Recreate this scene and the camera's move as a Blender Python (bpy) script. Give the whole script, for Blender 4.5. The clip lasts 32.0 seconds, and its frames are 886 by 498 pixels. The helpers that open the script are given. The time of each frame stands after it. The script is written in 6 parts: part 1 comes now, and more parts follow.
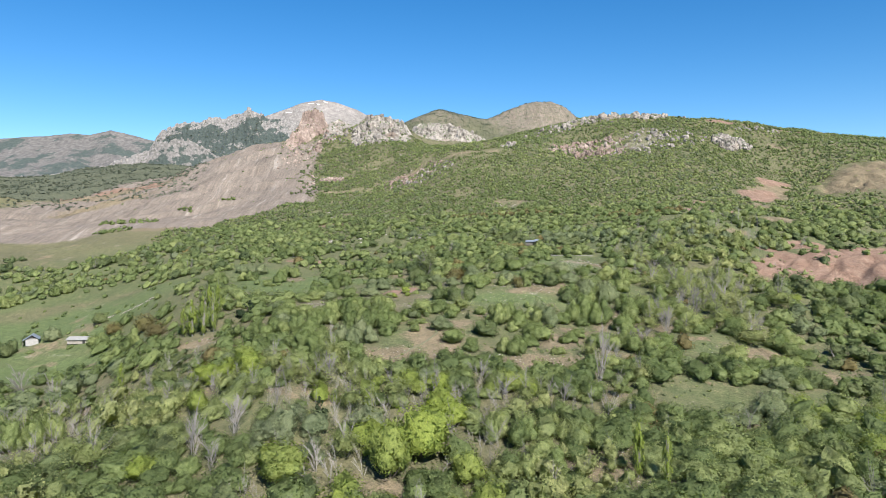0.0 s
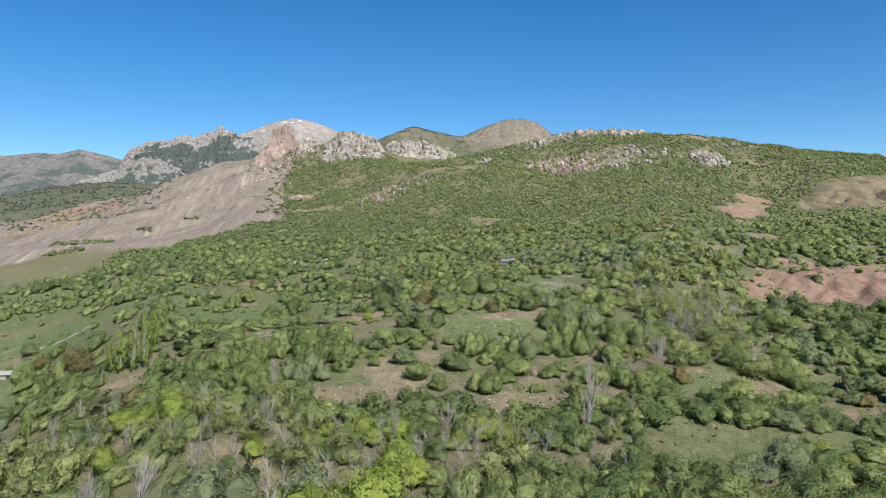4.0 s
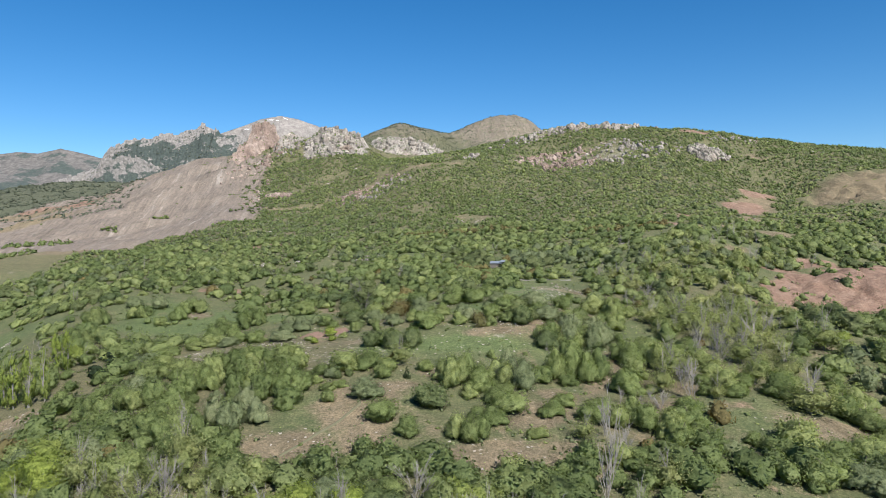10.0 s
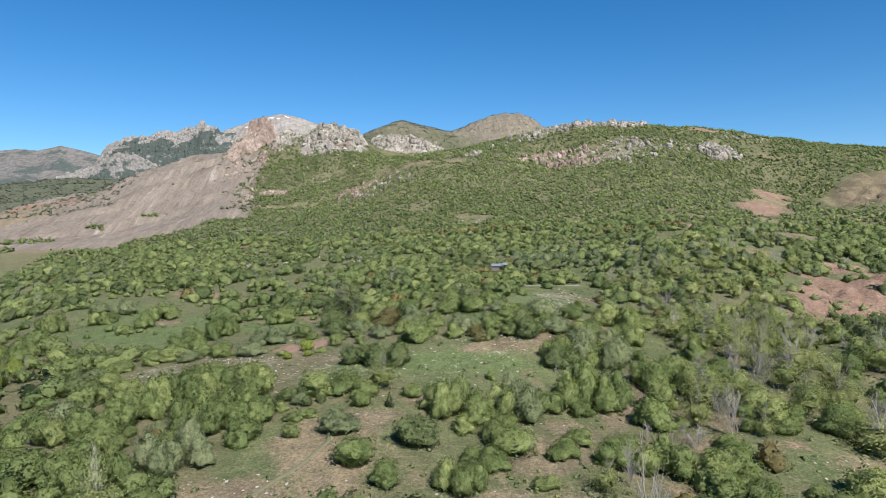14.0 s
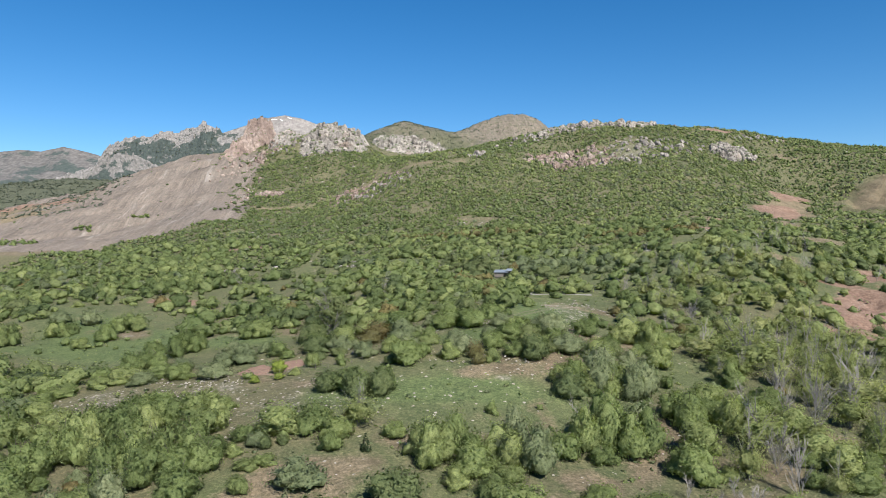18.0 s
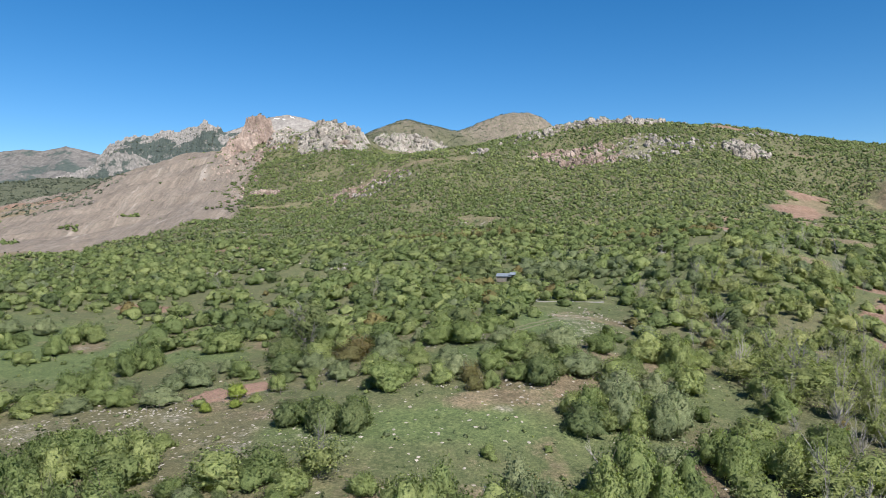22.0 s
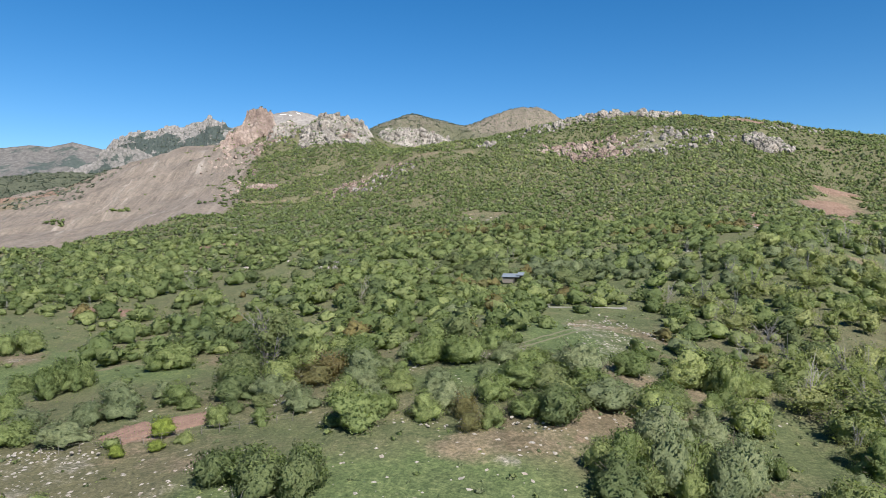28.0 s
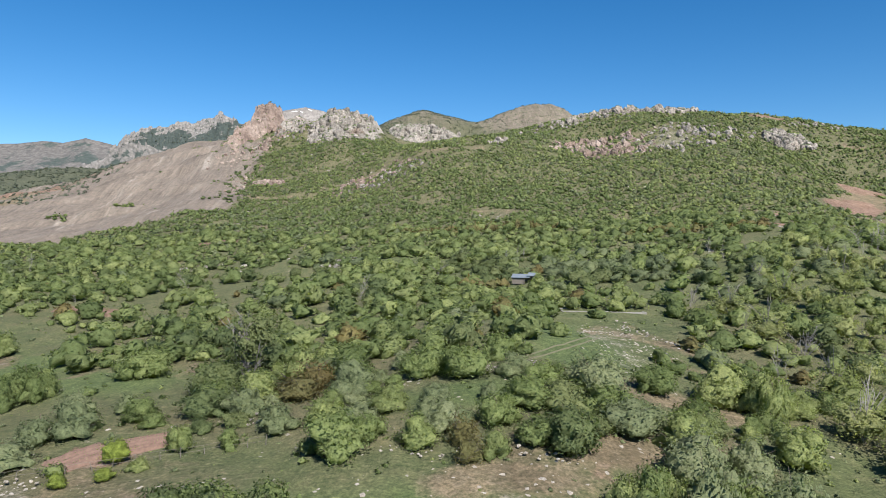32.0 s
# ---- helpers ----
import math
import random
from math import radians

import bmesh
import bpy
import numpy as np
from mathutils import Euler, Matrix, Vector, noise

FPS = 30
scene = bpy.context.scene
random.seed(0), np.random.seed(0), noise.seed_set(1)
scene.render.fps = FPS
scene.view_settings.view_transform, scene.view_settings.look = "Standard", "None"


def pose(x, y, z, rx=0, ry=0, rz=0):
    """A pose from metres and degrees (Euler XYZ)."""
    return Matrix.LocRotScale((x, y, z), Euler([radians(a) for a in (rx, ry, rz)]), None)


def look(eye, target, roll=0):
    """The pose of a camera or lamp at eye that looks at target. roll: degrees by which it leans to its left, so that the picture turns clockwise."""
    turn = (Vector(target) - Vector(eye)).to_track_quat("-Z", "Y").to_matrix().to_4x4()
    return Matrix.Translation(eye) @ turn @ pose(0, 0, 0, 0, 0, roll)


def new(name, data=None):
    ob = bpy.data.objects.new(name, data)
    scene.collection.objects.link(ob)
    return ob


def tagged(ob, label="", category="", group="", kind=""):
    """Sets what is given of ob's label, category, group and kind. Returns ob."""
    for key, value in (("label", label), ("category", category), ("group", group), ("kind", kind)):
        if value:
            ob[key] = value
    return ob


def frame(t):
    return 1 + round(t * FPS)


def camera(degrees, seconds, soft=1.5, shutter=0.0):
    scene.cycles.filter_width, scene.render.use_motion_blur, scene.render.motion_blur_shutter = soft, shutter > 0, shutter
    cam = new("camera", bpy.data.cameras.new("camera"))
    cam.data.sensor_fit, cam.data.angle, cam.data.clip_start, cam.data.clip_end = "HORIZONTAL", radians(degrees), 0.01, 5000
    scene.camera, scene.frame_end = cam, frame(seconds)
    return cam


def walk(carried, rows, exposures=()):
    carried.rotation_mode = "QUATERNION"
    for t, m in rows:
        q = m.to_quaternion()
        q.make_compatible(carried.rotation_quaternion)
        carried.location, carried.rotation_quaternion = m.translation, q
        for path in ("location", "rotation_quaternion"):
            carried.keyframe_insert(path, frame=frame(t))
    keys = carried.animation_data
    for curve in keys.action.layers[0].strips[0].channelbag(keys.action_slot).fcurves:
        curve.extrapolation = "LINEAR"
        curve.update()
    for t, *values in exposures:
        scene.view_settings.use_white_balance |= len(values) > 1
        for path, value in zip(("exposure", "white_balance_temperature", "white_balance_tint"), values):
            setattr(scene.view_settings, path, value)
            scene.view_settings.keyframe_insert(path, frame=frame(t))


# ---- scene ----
cam = camera(66.0, 32.0, soft=0.6)
# seconds, x, y, z, tilt, lean, heading
PATH = [
    (0, 0.00, 0.00, 60.00, 87.75, 0.02, 7.17),
    (0.1, 0.02, 0.56, 60.00, 87.81, 0.01, 7.19),
    (0.2, 0.03, 1.11, 59.99, 88.05, 0.00, 7.20),
    (0.3, 0.05, 1.67, 59.99, 88.24, -0.01, 7.21),
    (0.4, 0.06, 2.23, 59.98, 88.52, -0.01, 7.22),
    (0.5, 0.08, 2.78, 59.98, 88.68, -0.02, 7.26),
    (0.6, 0.10, 3.34, 59.97, 88.82, -0.03, 7.23),
    (0.7, 0.11, 3.90, 59.97, 91.16, -0.04, 7.29),
    (0.8, 0.13, 4.46, 59.96, 93.74, -0.04, 7.33),
    (0.9, 0.14, 5.01, 59.96, 95.14, -0.05, 7.31),
    (1, 0.16, 5.57, 59.96, 94.33, -0.06, 7.19),
    (1.1, 0.18, 6.13, 59.95, 93.29, -0.07, 7.24),
    (1.2, 0.19, 6.69, 59.95, 92.26, -0.08, 7.13),
    (1.3, 0.21, 7.24, 59.94, 91.49, -0.08, 6.98),
    (1.4, 0.22, 7.80, 59.94, 90.88, -0.09, 6.83),
    (1.5, 0.24, 8.36, 59.94, 90.42, -0.10, 6.58),
    (1.6, 0.25, 8.92, 59.93, 90.12, -0.11, 6.39),
    (1.7, 0.27, 9.48, 59.93, 89.86, -0.12, 6.25),
    (1.8, 0.28, 10.03, 59.92, 89.72, -0.12, 6.11),
    (1.9, 0.30, 10.59, 59.92, 89.62, -0.13, 5.97),
    (2, 0.31, 11.15, 59.92, 89.53, -0.14, 5.83),
    (2.2, 0.34, 12.27, 59.91, 89.56, -0.15, 5.76),
    (2.5, 0.38, 13.95, 59.90, 89.36, -0.18, 5.68),
    (2.8, 0.42, 15.63, 59.89, 89.49, -0.20, 5.61),
    (3, 0.45, 16.75, 59.89, 89.34, -0.22, 5.54),
    (3.5, 0.51, 19.56, 59.88, 89.34, -0.26, 5.39),
    (5.5, 0.68, 30.89, 59.89, 89.29, -0.41, 4.87),
    (6, 0.70, 33.75, 59.91, 89.30, -0.45, 4.81),
    (6.5, 0.71, 36.63, 59.93, 89.29, -0.49, 4.77),
    (7, 0.71, 39.51, 59.96, 89.29, -0.52, 4.68),
    (7.5, 0.71, 42.41, 59.99, 89.27, -0.55, 4.62),
    (8, 0.70, 45.30, 60.02, 89.28, -0.59, 4.54),
    (8.5, 0.70, 48.20, 60.06, 89.28, -0.62, 4.48),
    (9, 0.70, 51.08, 60.08, 89.27, -0.65, 4.44),
    (9.5, 0.71, 53.97, 60.10, 89.30, -0.60, 4.42),
    (10, 0.73, 56.84, 60.12, 89.27, -0.56, 4.40),
    (10.5, 0.75, 59.70, 60.14, 89.28, -0.51, 4.39),
    (11, 0.78, 62.55, 60.15, 89.30, -0.46, 4.40),
    (11.5, 0.81, 65.38, 60.17, 89.29, -0.41, 4.43),
    (12, 0.84, 68.20, 60.18, 89.29, -0.36, 4.44),
    (12.5, 0.87, 71.00, 60.20, 89.32, -0.31, 4.45),
    (13, 0.89, 73.78, 60.23, 89.31, -0.26, 4.51),
    (13.5, 0.91, 76.54, 60.26, 89.30, -0.23, 4.55),
    (14, 0.94, 79.28, 60.30, 89.28, -0.20, 4.58),
    (14.5, 0.96, 82.01, 60.34, 89.31, -0.18, 4.61),
    (16.5, 1.04, 92.81, 60.54, 89.44, -0.06, 4.78),
    (17, 1.07, 95.49, 60.59, 89.36, -0.03, 4.85),
    (17.5, 1.11, 98.16, 60.64, 89.49, -0.00, 4.91),
    (18, 1.15, 100.84, 60.69, 89.51, 0.03, 4.94),
    (18.5, 1.20, 103.52, 60.73, 89.54, 0.05, 5.00),
    (19, 1.26, 106.20, 60.77, 89.59, 0.08, 5.07),
    (19.5, 1.33, 108.89, 60.81, 89.41, 0.09, 5.12),
    (20, 1.41, 111.57, 60.84, 89.57, 0.10, 5.19),
    (20.5, 1.49, 114.24, 60.86, 89.52, 0.11, 5.22),
    (21, 1.57, 116.89, 60.88, 89.57, 0.11, 5.23),
    (21.5, 1.65, 119.50, 60.88, 89.58, 0.12, 5.26),
    (22, 1.72, 122.08, 60.88, 89.56, 0.13, 5.30),
    (22.5, 1.79, 124.60, 60.87, 89.56, 0.14, 5.33),
    (23, 1.84, 127.07, 60.85, 89.52, 0.14, 5.35),
    (23.5, 1.88, 129.46, 60.82, 89.51, 0.17, 5.37),
    (24, 1.90, 131.79, 60.78, 89.49, 0.19, 5.40),
    (24.5, 1.92, 134.04, 60.74, 89.44, 0.21, 5.44),
    (25, 1.92, 136.23, 60.68, 89.47, 0.24, 5.52),
    (25.5, 1.92, 138.34, 60.63, 89.43, 0.26, 5.59),
    (27.5, 1.92, 146.07, 60.44, 89.39, 0.35, 5.88),
    (28, 1.93, 147.83, 60.40, 89.38, 0.37, 5.98),
    (28.5, 1.94, 149.51, 60.38, 89.36, 0.42, 6.10),
    (29, 1.96, 151.13, 60.37, 89.35, 0.47, 6.22),
    (29.5, 1.99, 152.69, 60.36, 89.34, 0.52, 6.32),
    (30, 2.02, 154.20, 60.36, 89.31, 0.56, 6.46),
    (30.5, 2.06, 155.69, 60.36, 89.27, 0.61, 6.62),
    (31, 2.10, 157.14, 60.37, 89.26, 0.66, 6.72),
    (31.5, 2.15, 158.57, 60.38, 89.24, 0.71, 6.83),
    (32, 2.19, 160.00, 60.39, 89.20, 0.75, 6.93),
]
walk(cam, [(t, pose(x, y, z, tilt, 0, heading) @ pose(0, 0, 0, 0, 0, lean)) for t, x, y, z, tilt, lean, heading in PATH],
     exposures=[(0.0, 1.58), (1.0, 1.48), (2.0, 1.36), (32.0, 1.35)])

# ---- sky and sun ----
SUN_TO = Vector((0.46, -0.74, 0.88)).normalized()
world = bpy.data.worlds.new("world")
scene.world = world
world.use_nodes = True
wn = world.node_tree.nodes
sky = wn.new("ShaderNodeTexSky")
sky.sky_type = "NISHITA"
sky.sun_disc = False
sky.sun_elevation = math.asin(SUN_TO.z)
sky.sun_rotation = math.atan2(SUN_TO.x, SUN_TO.y)
sky.altitude = 1500
sky.air_density = 1.0
sky.dust_density = 0.0
sky.ozone_density = 3.0
wn["Background"].inputs["Strength"].default_value = 0.053
deeper = wn.new("ShaderNodeHueSaturation")
deeper.inputs["Saturation"].default_value = 1.35
world.node_tree.links.new(sky.outputs["Color"], deeper.inputs["Color"])
world.node_tree.links.new(deeper.outputs["Color"], wn["Background"].inputs["Color"])
sun = new("sun", bpy.data.lights.new("sun", "SUN"))
sun.data.energy = 4.05
sun.data.angle = radians(0.55)
sun.data.color = (1.0, 0.96, 0.90)
sun.matrix_world = look(SUN_TO * 300, (0, 0, 0))

# ---- materials ----
def node_mat(name):
    m = bpy.data.materials.new(name)
    m.use_nodes = True
    nt = m.node_tree
    return m, nt, nt.nodes, nt.links, nt.nodes["Principled BSDF"]


def noise_node(nt, scale, detail=4.0, rough=0.6, coords=None, dim="3D"):
    n = nt.nodes.new("ShaderNodeTexNoise")
    n.noise_dimensions = dim
    n.inputs["Scale"].default_value = scale
    n.inputs["Detail"].default_value = detail
    n.inputs["Roughness"].default_value = rough
    if coords is not None:
        nt.links.new(coords, n.inputs["Vector"])
    return n


def ramp_node(nt, source, stops):
    r = nt.nodes.new("ShaderNodeValToRGB")
    els = r.color_ramp.elements
    while len(els) < len(stops):
        els.new(0.5)
    for e, (p, c) in zip(els, stops):
        e.position = p
        e.color = (*c, 1.0) if len(c) == 3 else c
    nt.links.new(source, r.inputs["Fac"])
    return r


def mix_node(nt, fac, a, b, blend="MIX"):
    m = nt.nodes.new("ShaderNodeMix")
    m.data_type = "RGBA"
    m.blend_type = blend
    for sock, value in ((m.inputs[0], fac), (m.inputs[6], a), (m.inputs[7], b)):
        if hasattr(value, "is_linked"):
            nt.links.new(value, sock)
        elif isinstance(value, (int, float)):
            sock.default_value = value
        else:
            sock.default_value = (*value, 1.0)
    return m.outputs[2]


def math_node(nt, op, a, b=None, clamp=False):
    m = nt.nodes.new("ShaderNodeMath")
    m.operation = op
    m.use_clamp = clamp
    for i, v in enumerate((a, b)):
        if v is None:
            continue
        if hasattr(v, "is_linked"):
            nt.links.new(v, m.inputs[i])
        else:
            m.inputs[i].default_value = v
    return m.outputs[0]


def bump_node(nt, height, strength, distance):
    b = nt.nodes.new("ShaderNodeBump")
    b.inputs["Strength"].default_value = strength
    b.inputs["Distance"].default_value = distance
    nt.links.new(height, b.inputs["Height"])
    return b.outputs["Normal"]


def world_coords(nt):
    return nt.nodes.new("ShaderNodeNewGeometry").outputs["Position"]


def ground_material():
    m, nt, nodes, links, bsdf = node_mat("hillside_ground")
    pos = world_coords(nt)
    big = noise_node(nt, 0.022, 5, 0.6, pos)
    mid = noise_node(nt, 0.16, 6, 0.65, pos)
    fine = noise_node(nt, 1.3, 8, 0.7, pos)
    grit = noise_node(nt, 5.0, 4, 0.7, pos)

    def zone(name, soft=0.16):
        a = nodes.new("ShaderNodeAttribute")
        a.attribute_name = name
        s = math_node(nt, "ADD", a.outputs["Fac"], math_node(nt, "MULTIPLY", math_node(nt, "SUBTRACT", mid.outputs["Fac"], 0.5), 0.9))
        s = math_node(nt, "ADD", s, math_node(nt, "MULTIPLY", math_node(nt, "SUBTRACT", fine.outputs["Fac"], 0.5), 0.5))
        r = nodes.new("ShaderNodeMapRange")
        r.inputs["From Min"].default_value = 0.5 - soft
        r.inputs["From Max"].default_value = 0.5 + soft
        links.new(s, r.inputs["Value"])
        return r.outputs["Result"]

    grass = ramp_node(nt, fine.outputs["Fac"], [(0.28, (0.054, 0.064, 0.032)), (0.5, (0.088, 0.101, 0.050)), (0.70, (0.144, 0.146, 0.082))]).outputs["Color"]
    grass2 = ramp_node(nt, mid.outputs["Fac"], [(0.3, (0.052, 0.074, 0.030)), (0.55, (0.080, 0.100, 0.043)), (0.8, (0.138, 0.128, 0.071))]).outputs["Color"]
    grass = mix_node(nt, 0.5, grass, grass2)
    dry = ramp_node(nt, fine.outputs["Fac"], [(0.25, (0.075, 0.078, 0.042)), (0.6, (0.120, 0.112, 0.066)), (0.8, (0.19, 0.165, 0.115))]).outputs["Color"]
    red = ramp_node(nt, fine.outputs["Fac"], [(0.2, (0.112, 0.072, 0.054)), (0.5, (0.178, 0.117, 0.089)), (0.8, (0.255, 0.195, 0.156))]).outputs["Color"]
    tan = ramp_node(nt, fine.outputs["Fac"], [(0.2, (0.088, 0.076, 0.048)), (0.5, (0.145, 0.119, 0.080)), (0.8, (0.215, 0.180, 0.134))]).outputs["Color"]
    turn_map = nodes.new("ShaderNodeMapping")
    turn_map.inputs["Rotation"].default_value = (0, 0, radians(-12))
    links.new(pos, turn_map.inputs["Vector"])
    streak_map = nodes.new("ShaderNodeMapping")
    streak_map.inputs["Scale"].default_value = (0.16, 0.012, 0.0)
    links.new(turn_map.outputs["Vector"], streak_map.inputs["Vector"])
    streak = noise_node(nt, 1.0, 6, 0.6, streak_map.outputs["Vector"])
    scree = ramp_node(nt, streak.outputs["Fac"], [(0.3, (0.108, 0.088, 0.074)), (0.47, (0.158, 0.130, 0.111)), (0.60, (0.186, 0.157, 0.136)), (0.68, (0.29, 0.26, 0.235))]).outputs["Color"]
    rill_map = nodes.new("ShaderNodeMapping")
    rill_map.inputs["Scale"].default_value = (0.55, 0.035, 0.0)
    links.new(turn_map.outputs["Vector"], rill_map.inputs["Vector"])
    rill = noise_node(nt, 1.0, 5, 0.65, rill_map.outputs["Vector"])
    scree = mix_node(nt, 0.9, scree, ramp_node(nt, rill.outputs["Fac"], [(0.34, (0.66, 0.64, 0.62)), (0.5, (1.0, 1.0, 1.0)), (0.64, (1.22, 1.2, 1.18))]).outputs["Color"], "MULTIPLY")
    scree = mix_node(nt, 0.35, scree, ramp_node(nt, fine.outputs["Fac"], [(0.3, (0.085, 0.075, 0.065)), (0.7, (0.19, 0.17, 0.153))]).outputs["Color"])
    rock = ramp_node(nt, fine.outputs["Fac"], [(0.25, (0.10, 0.098, 0.075)), (0.5, (0.20, 0.185, 0.16)), (0.75, (0.36, 0.33, 0.30))]).outputs["Color"]
    col = mix_node(nt, zone("dry", 0.3), grass, dry)
    lush = ramp_node(nt, fine.outputs["Fac"], [(0.28, (0.054, 0.076, 0.032)), (0.5, (0.080, 0.108, 0.045)), (0.70, (0.118, 0.140, 0.062))]).outputs["Color"]
    col = mix_node(nt, zone("lush", 0.3), col, lush)
    # Scrub canopy as a ground colour, greyed to stand for haze over distance.
    canopy = ramp_node(nt, fine.outputs["Fac"], [(0.28, (0.046, 0.053, 0.038)), (0.5, (0.068, 0.076, 0.052)), (0.70, (0.108, 0.112, 0.080))]).outputs["Color"]
    col = mix_node(nt, zone("thicket", 0.3), col, canopy)
    col = mix_node(nt, zone("scree"), col, scree)
    gully = ramp_node(nt, streak.outputs["Fac"], [(0.3, (0.62, 0.6, 0.58)), (0.5, (1.0, 1.0, 1.0)), (0.7, (1.3, 1.27, 1.24))]).outputs["Color"]
    tan = mix_node(nt, 0.8, tan, gully, "MULTIPLY")
    red = mix_node(nt, 0.8, red, ramp_node(nt, mid.outputs["Fac"], [(0.3, (0.7, 0.66, 0.64)), (0.5, (1.0, 1.0, 1.0)), (0.7, (1.25, 1.32, 1.36))]).outputs["Color"], "MULTIPLY")
    col = mix_node(nt, zone("tan"), col, tan)
    col = mix_node(nt, zone("red"), col, red)
    col = mix_node(nt, zone("stony"), col, rock)
    wide = ramp_node(nt, big.outputs["Fac"], [(0.3, (0.86, 0.86, 0.86)), (0.7, (1.12, 1.1, 1.06))]).outputs["Color"]
    col = mix_node(nt, 1.0, col, wide, "MULTIPLY")
    tuft = noise_node(nt, 2.6, 5, 0.75, pos)
    col = mix_node(nt, 1.0, col, ramp_node(nt, tuft.outputs["Fac"], [(0.32, (0.66, 0.68, 0.66)), (0.5, (1.0, 1.0, 1.0)), (0.68, (1.34, 1.30, 1.26))]).outputs["Color"], "MULTIPLY")
    clods = noise_node(nt, 0.42, 6, 0.7, pos)
    col = mix_node(nt, 1.0, col, ramp_node(nt, clods.outputs["Fac"], [(0.35, (0.80, 0.83, 0.80)), (0.5, (1.0, 1.0, 1.0)), (0.65, (1.20, 1.17, 1.14))]).outputs["Color"], "MULTIPLY")
    links.new(col, bsdf.inputs["Base Color"])
    bsdf.inputs["Roughness"].default_value = 0.95
    bsdf.inputs["Specular IOR Level"].default_value = 0.15
    h = math_node(nt, "ADD", math_node(nt, "MULTIPLY", fine.outputs["Fac"], 1.0), math_node(nt, "MULTIPLY", grit.outputs["Fac"], 0.35))
    h = math_node(nt, "ADD", h, math_node(nt, "MULTIPLY", mid.outputs["Fac"], 1.6))
    links.new(bump_node(nt, h, 0.8, 0.6), bsdf.inputs["Normal"])
    return m


def leaf_material(name, dark, mid_c, light, through_c):
    """Leaves: the tint of a tree comes from the vertex attribute of a wood or from the random number of a single tree."""
    m, nt, nodes, links, bsdf = node_mat(name)
    info = nodes.new("ShaderNodeObjectInfo")
    at = nodes.new("ShaderNodeAttribute")
    at.attribute_name = "tint"
    geo = nodes.new("ShaderNodeNewGeometry")
    tint = math_node(nt, "FRACT", math_node(nt, "ADD", info.outputs["Random"], at.outputs["Fac"]))
    base = ramp_node(nt, tint, [(0.0, dark), (0.45, mid_c), (0.8, light), (1.0, dark)]).outputs["Color"]
    leaf = ramp_node(nt, geo.outputs["Random Per Island"], [(0.0, (0.82, 0.84, 0.82)), (0.5, (1.0, 1.0, 1.0)), (1.0, (1.2, 1.17, 1.12))]).outputs["Color"]
    col = mix_node(nt, 1.0, base, leaf, "MULTIPLY")
    pos = world_coords(nt)
    # Both noises also darken the bump's hollows, painting the shade of gaps between leaves.
    sprays = noise_node(nt, 1.5, 4, 0.7, pos)
    col = mix_node(nt, 1.0, col, ramp_node(nt, sprays.outputs["Fac"], [(0.32, (0.82, 0.84, 0.82)), (0.5, (1.0, 1.0, 1.0)), (0.68, (1.18, 1.16, 1.14))]).outputs["Color"], "MULTIPLY")
    leaves = noise_node(nt, 4.5, 3, 0.7, pos)
    col = mix_node(nt, 1.0, col, ramp_node(nt, leaves.outputs["Fac"], [(0.30, (0.70, 0.74, 0.70)), (0.5, (1.0, 1.0, 1.0)), (0.70, (1.25, 1.22, 1.18))]).outputs["Color"], "MULTIPLY")
    h = math_node(nt, "ADD", sprays.outputs["Fac"], math_node(nt, "MULTIPLY", leaves.outputs["Fac"], 0.5))
    links.new(bump_node(nt, h, 0.7, 0.42), bsdf.inputs["Normal"])
    links.new(col, bsdf.inputs["Base Color"])
    bsdf.inputs["Roughness"].default_value = 0.6
    bsdf.inputs["Specular IOR Level"].default_value = 0.12
    tr = nodes.new("ShaderNodeBsdfTranslucent")
    links.new(mix_node(nt, 1.0, col, through_c, "MULTIPLY"), tr.inputs["Color"])
    mx = nodes.new("ShaderNodeMixShader")
    mx.inputs["Fac"].default_value = 0.5
    links.new(bsdf.outputs["BSDF"], mx.inputs[1])
    links.new(tr.outputs["BSDF"], mx.inputs[2])
    links.new(mx.outputs["Shader"], nodes["Material Output"].inputs["Surface"])
    return m


def bark_material(name, a, b):
    m, nt, nodes, links, bsdf = node_mat(name)
    n = noise_node(nt, 3.0, 6, 0.7, world_coords(nt))
    links.new(ramp_node(nt, n.outputs["Fac"], [(0.3, a), (0.7, b)]).outputs["Color"], bsdf.inputs["Base Color"])
    bsdf.inputs["Roughness"].default_value = 0.9
    links.new(bump_node(nt, n.outputs["Fac"], 0.6, 0.05), bsdf.inputs["Normal"])
    return m


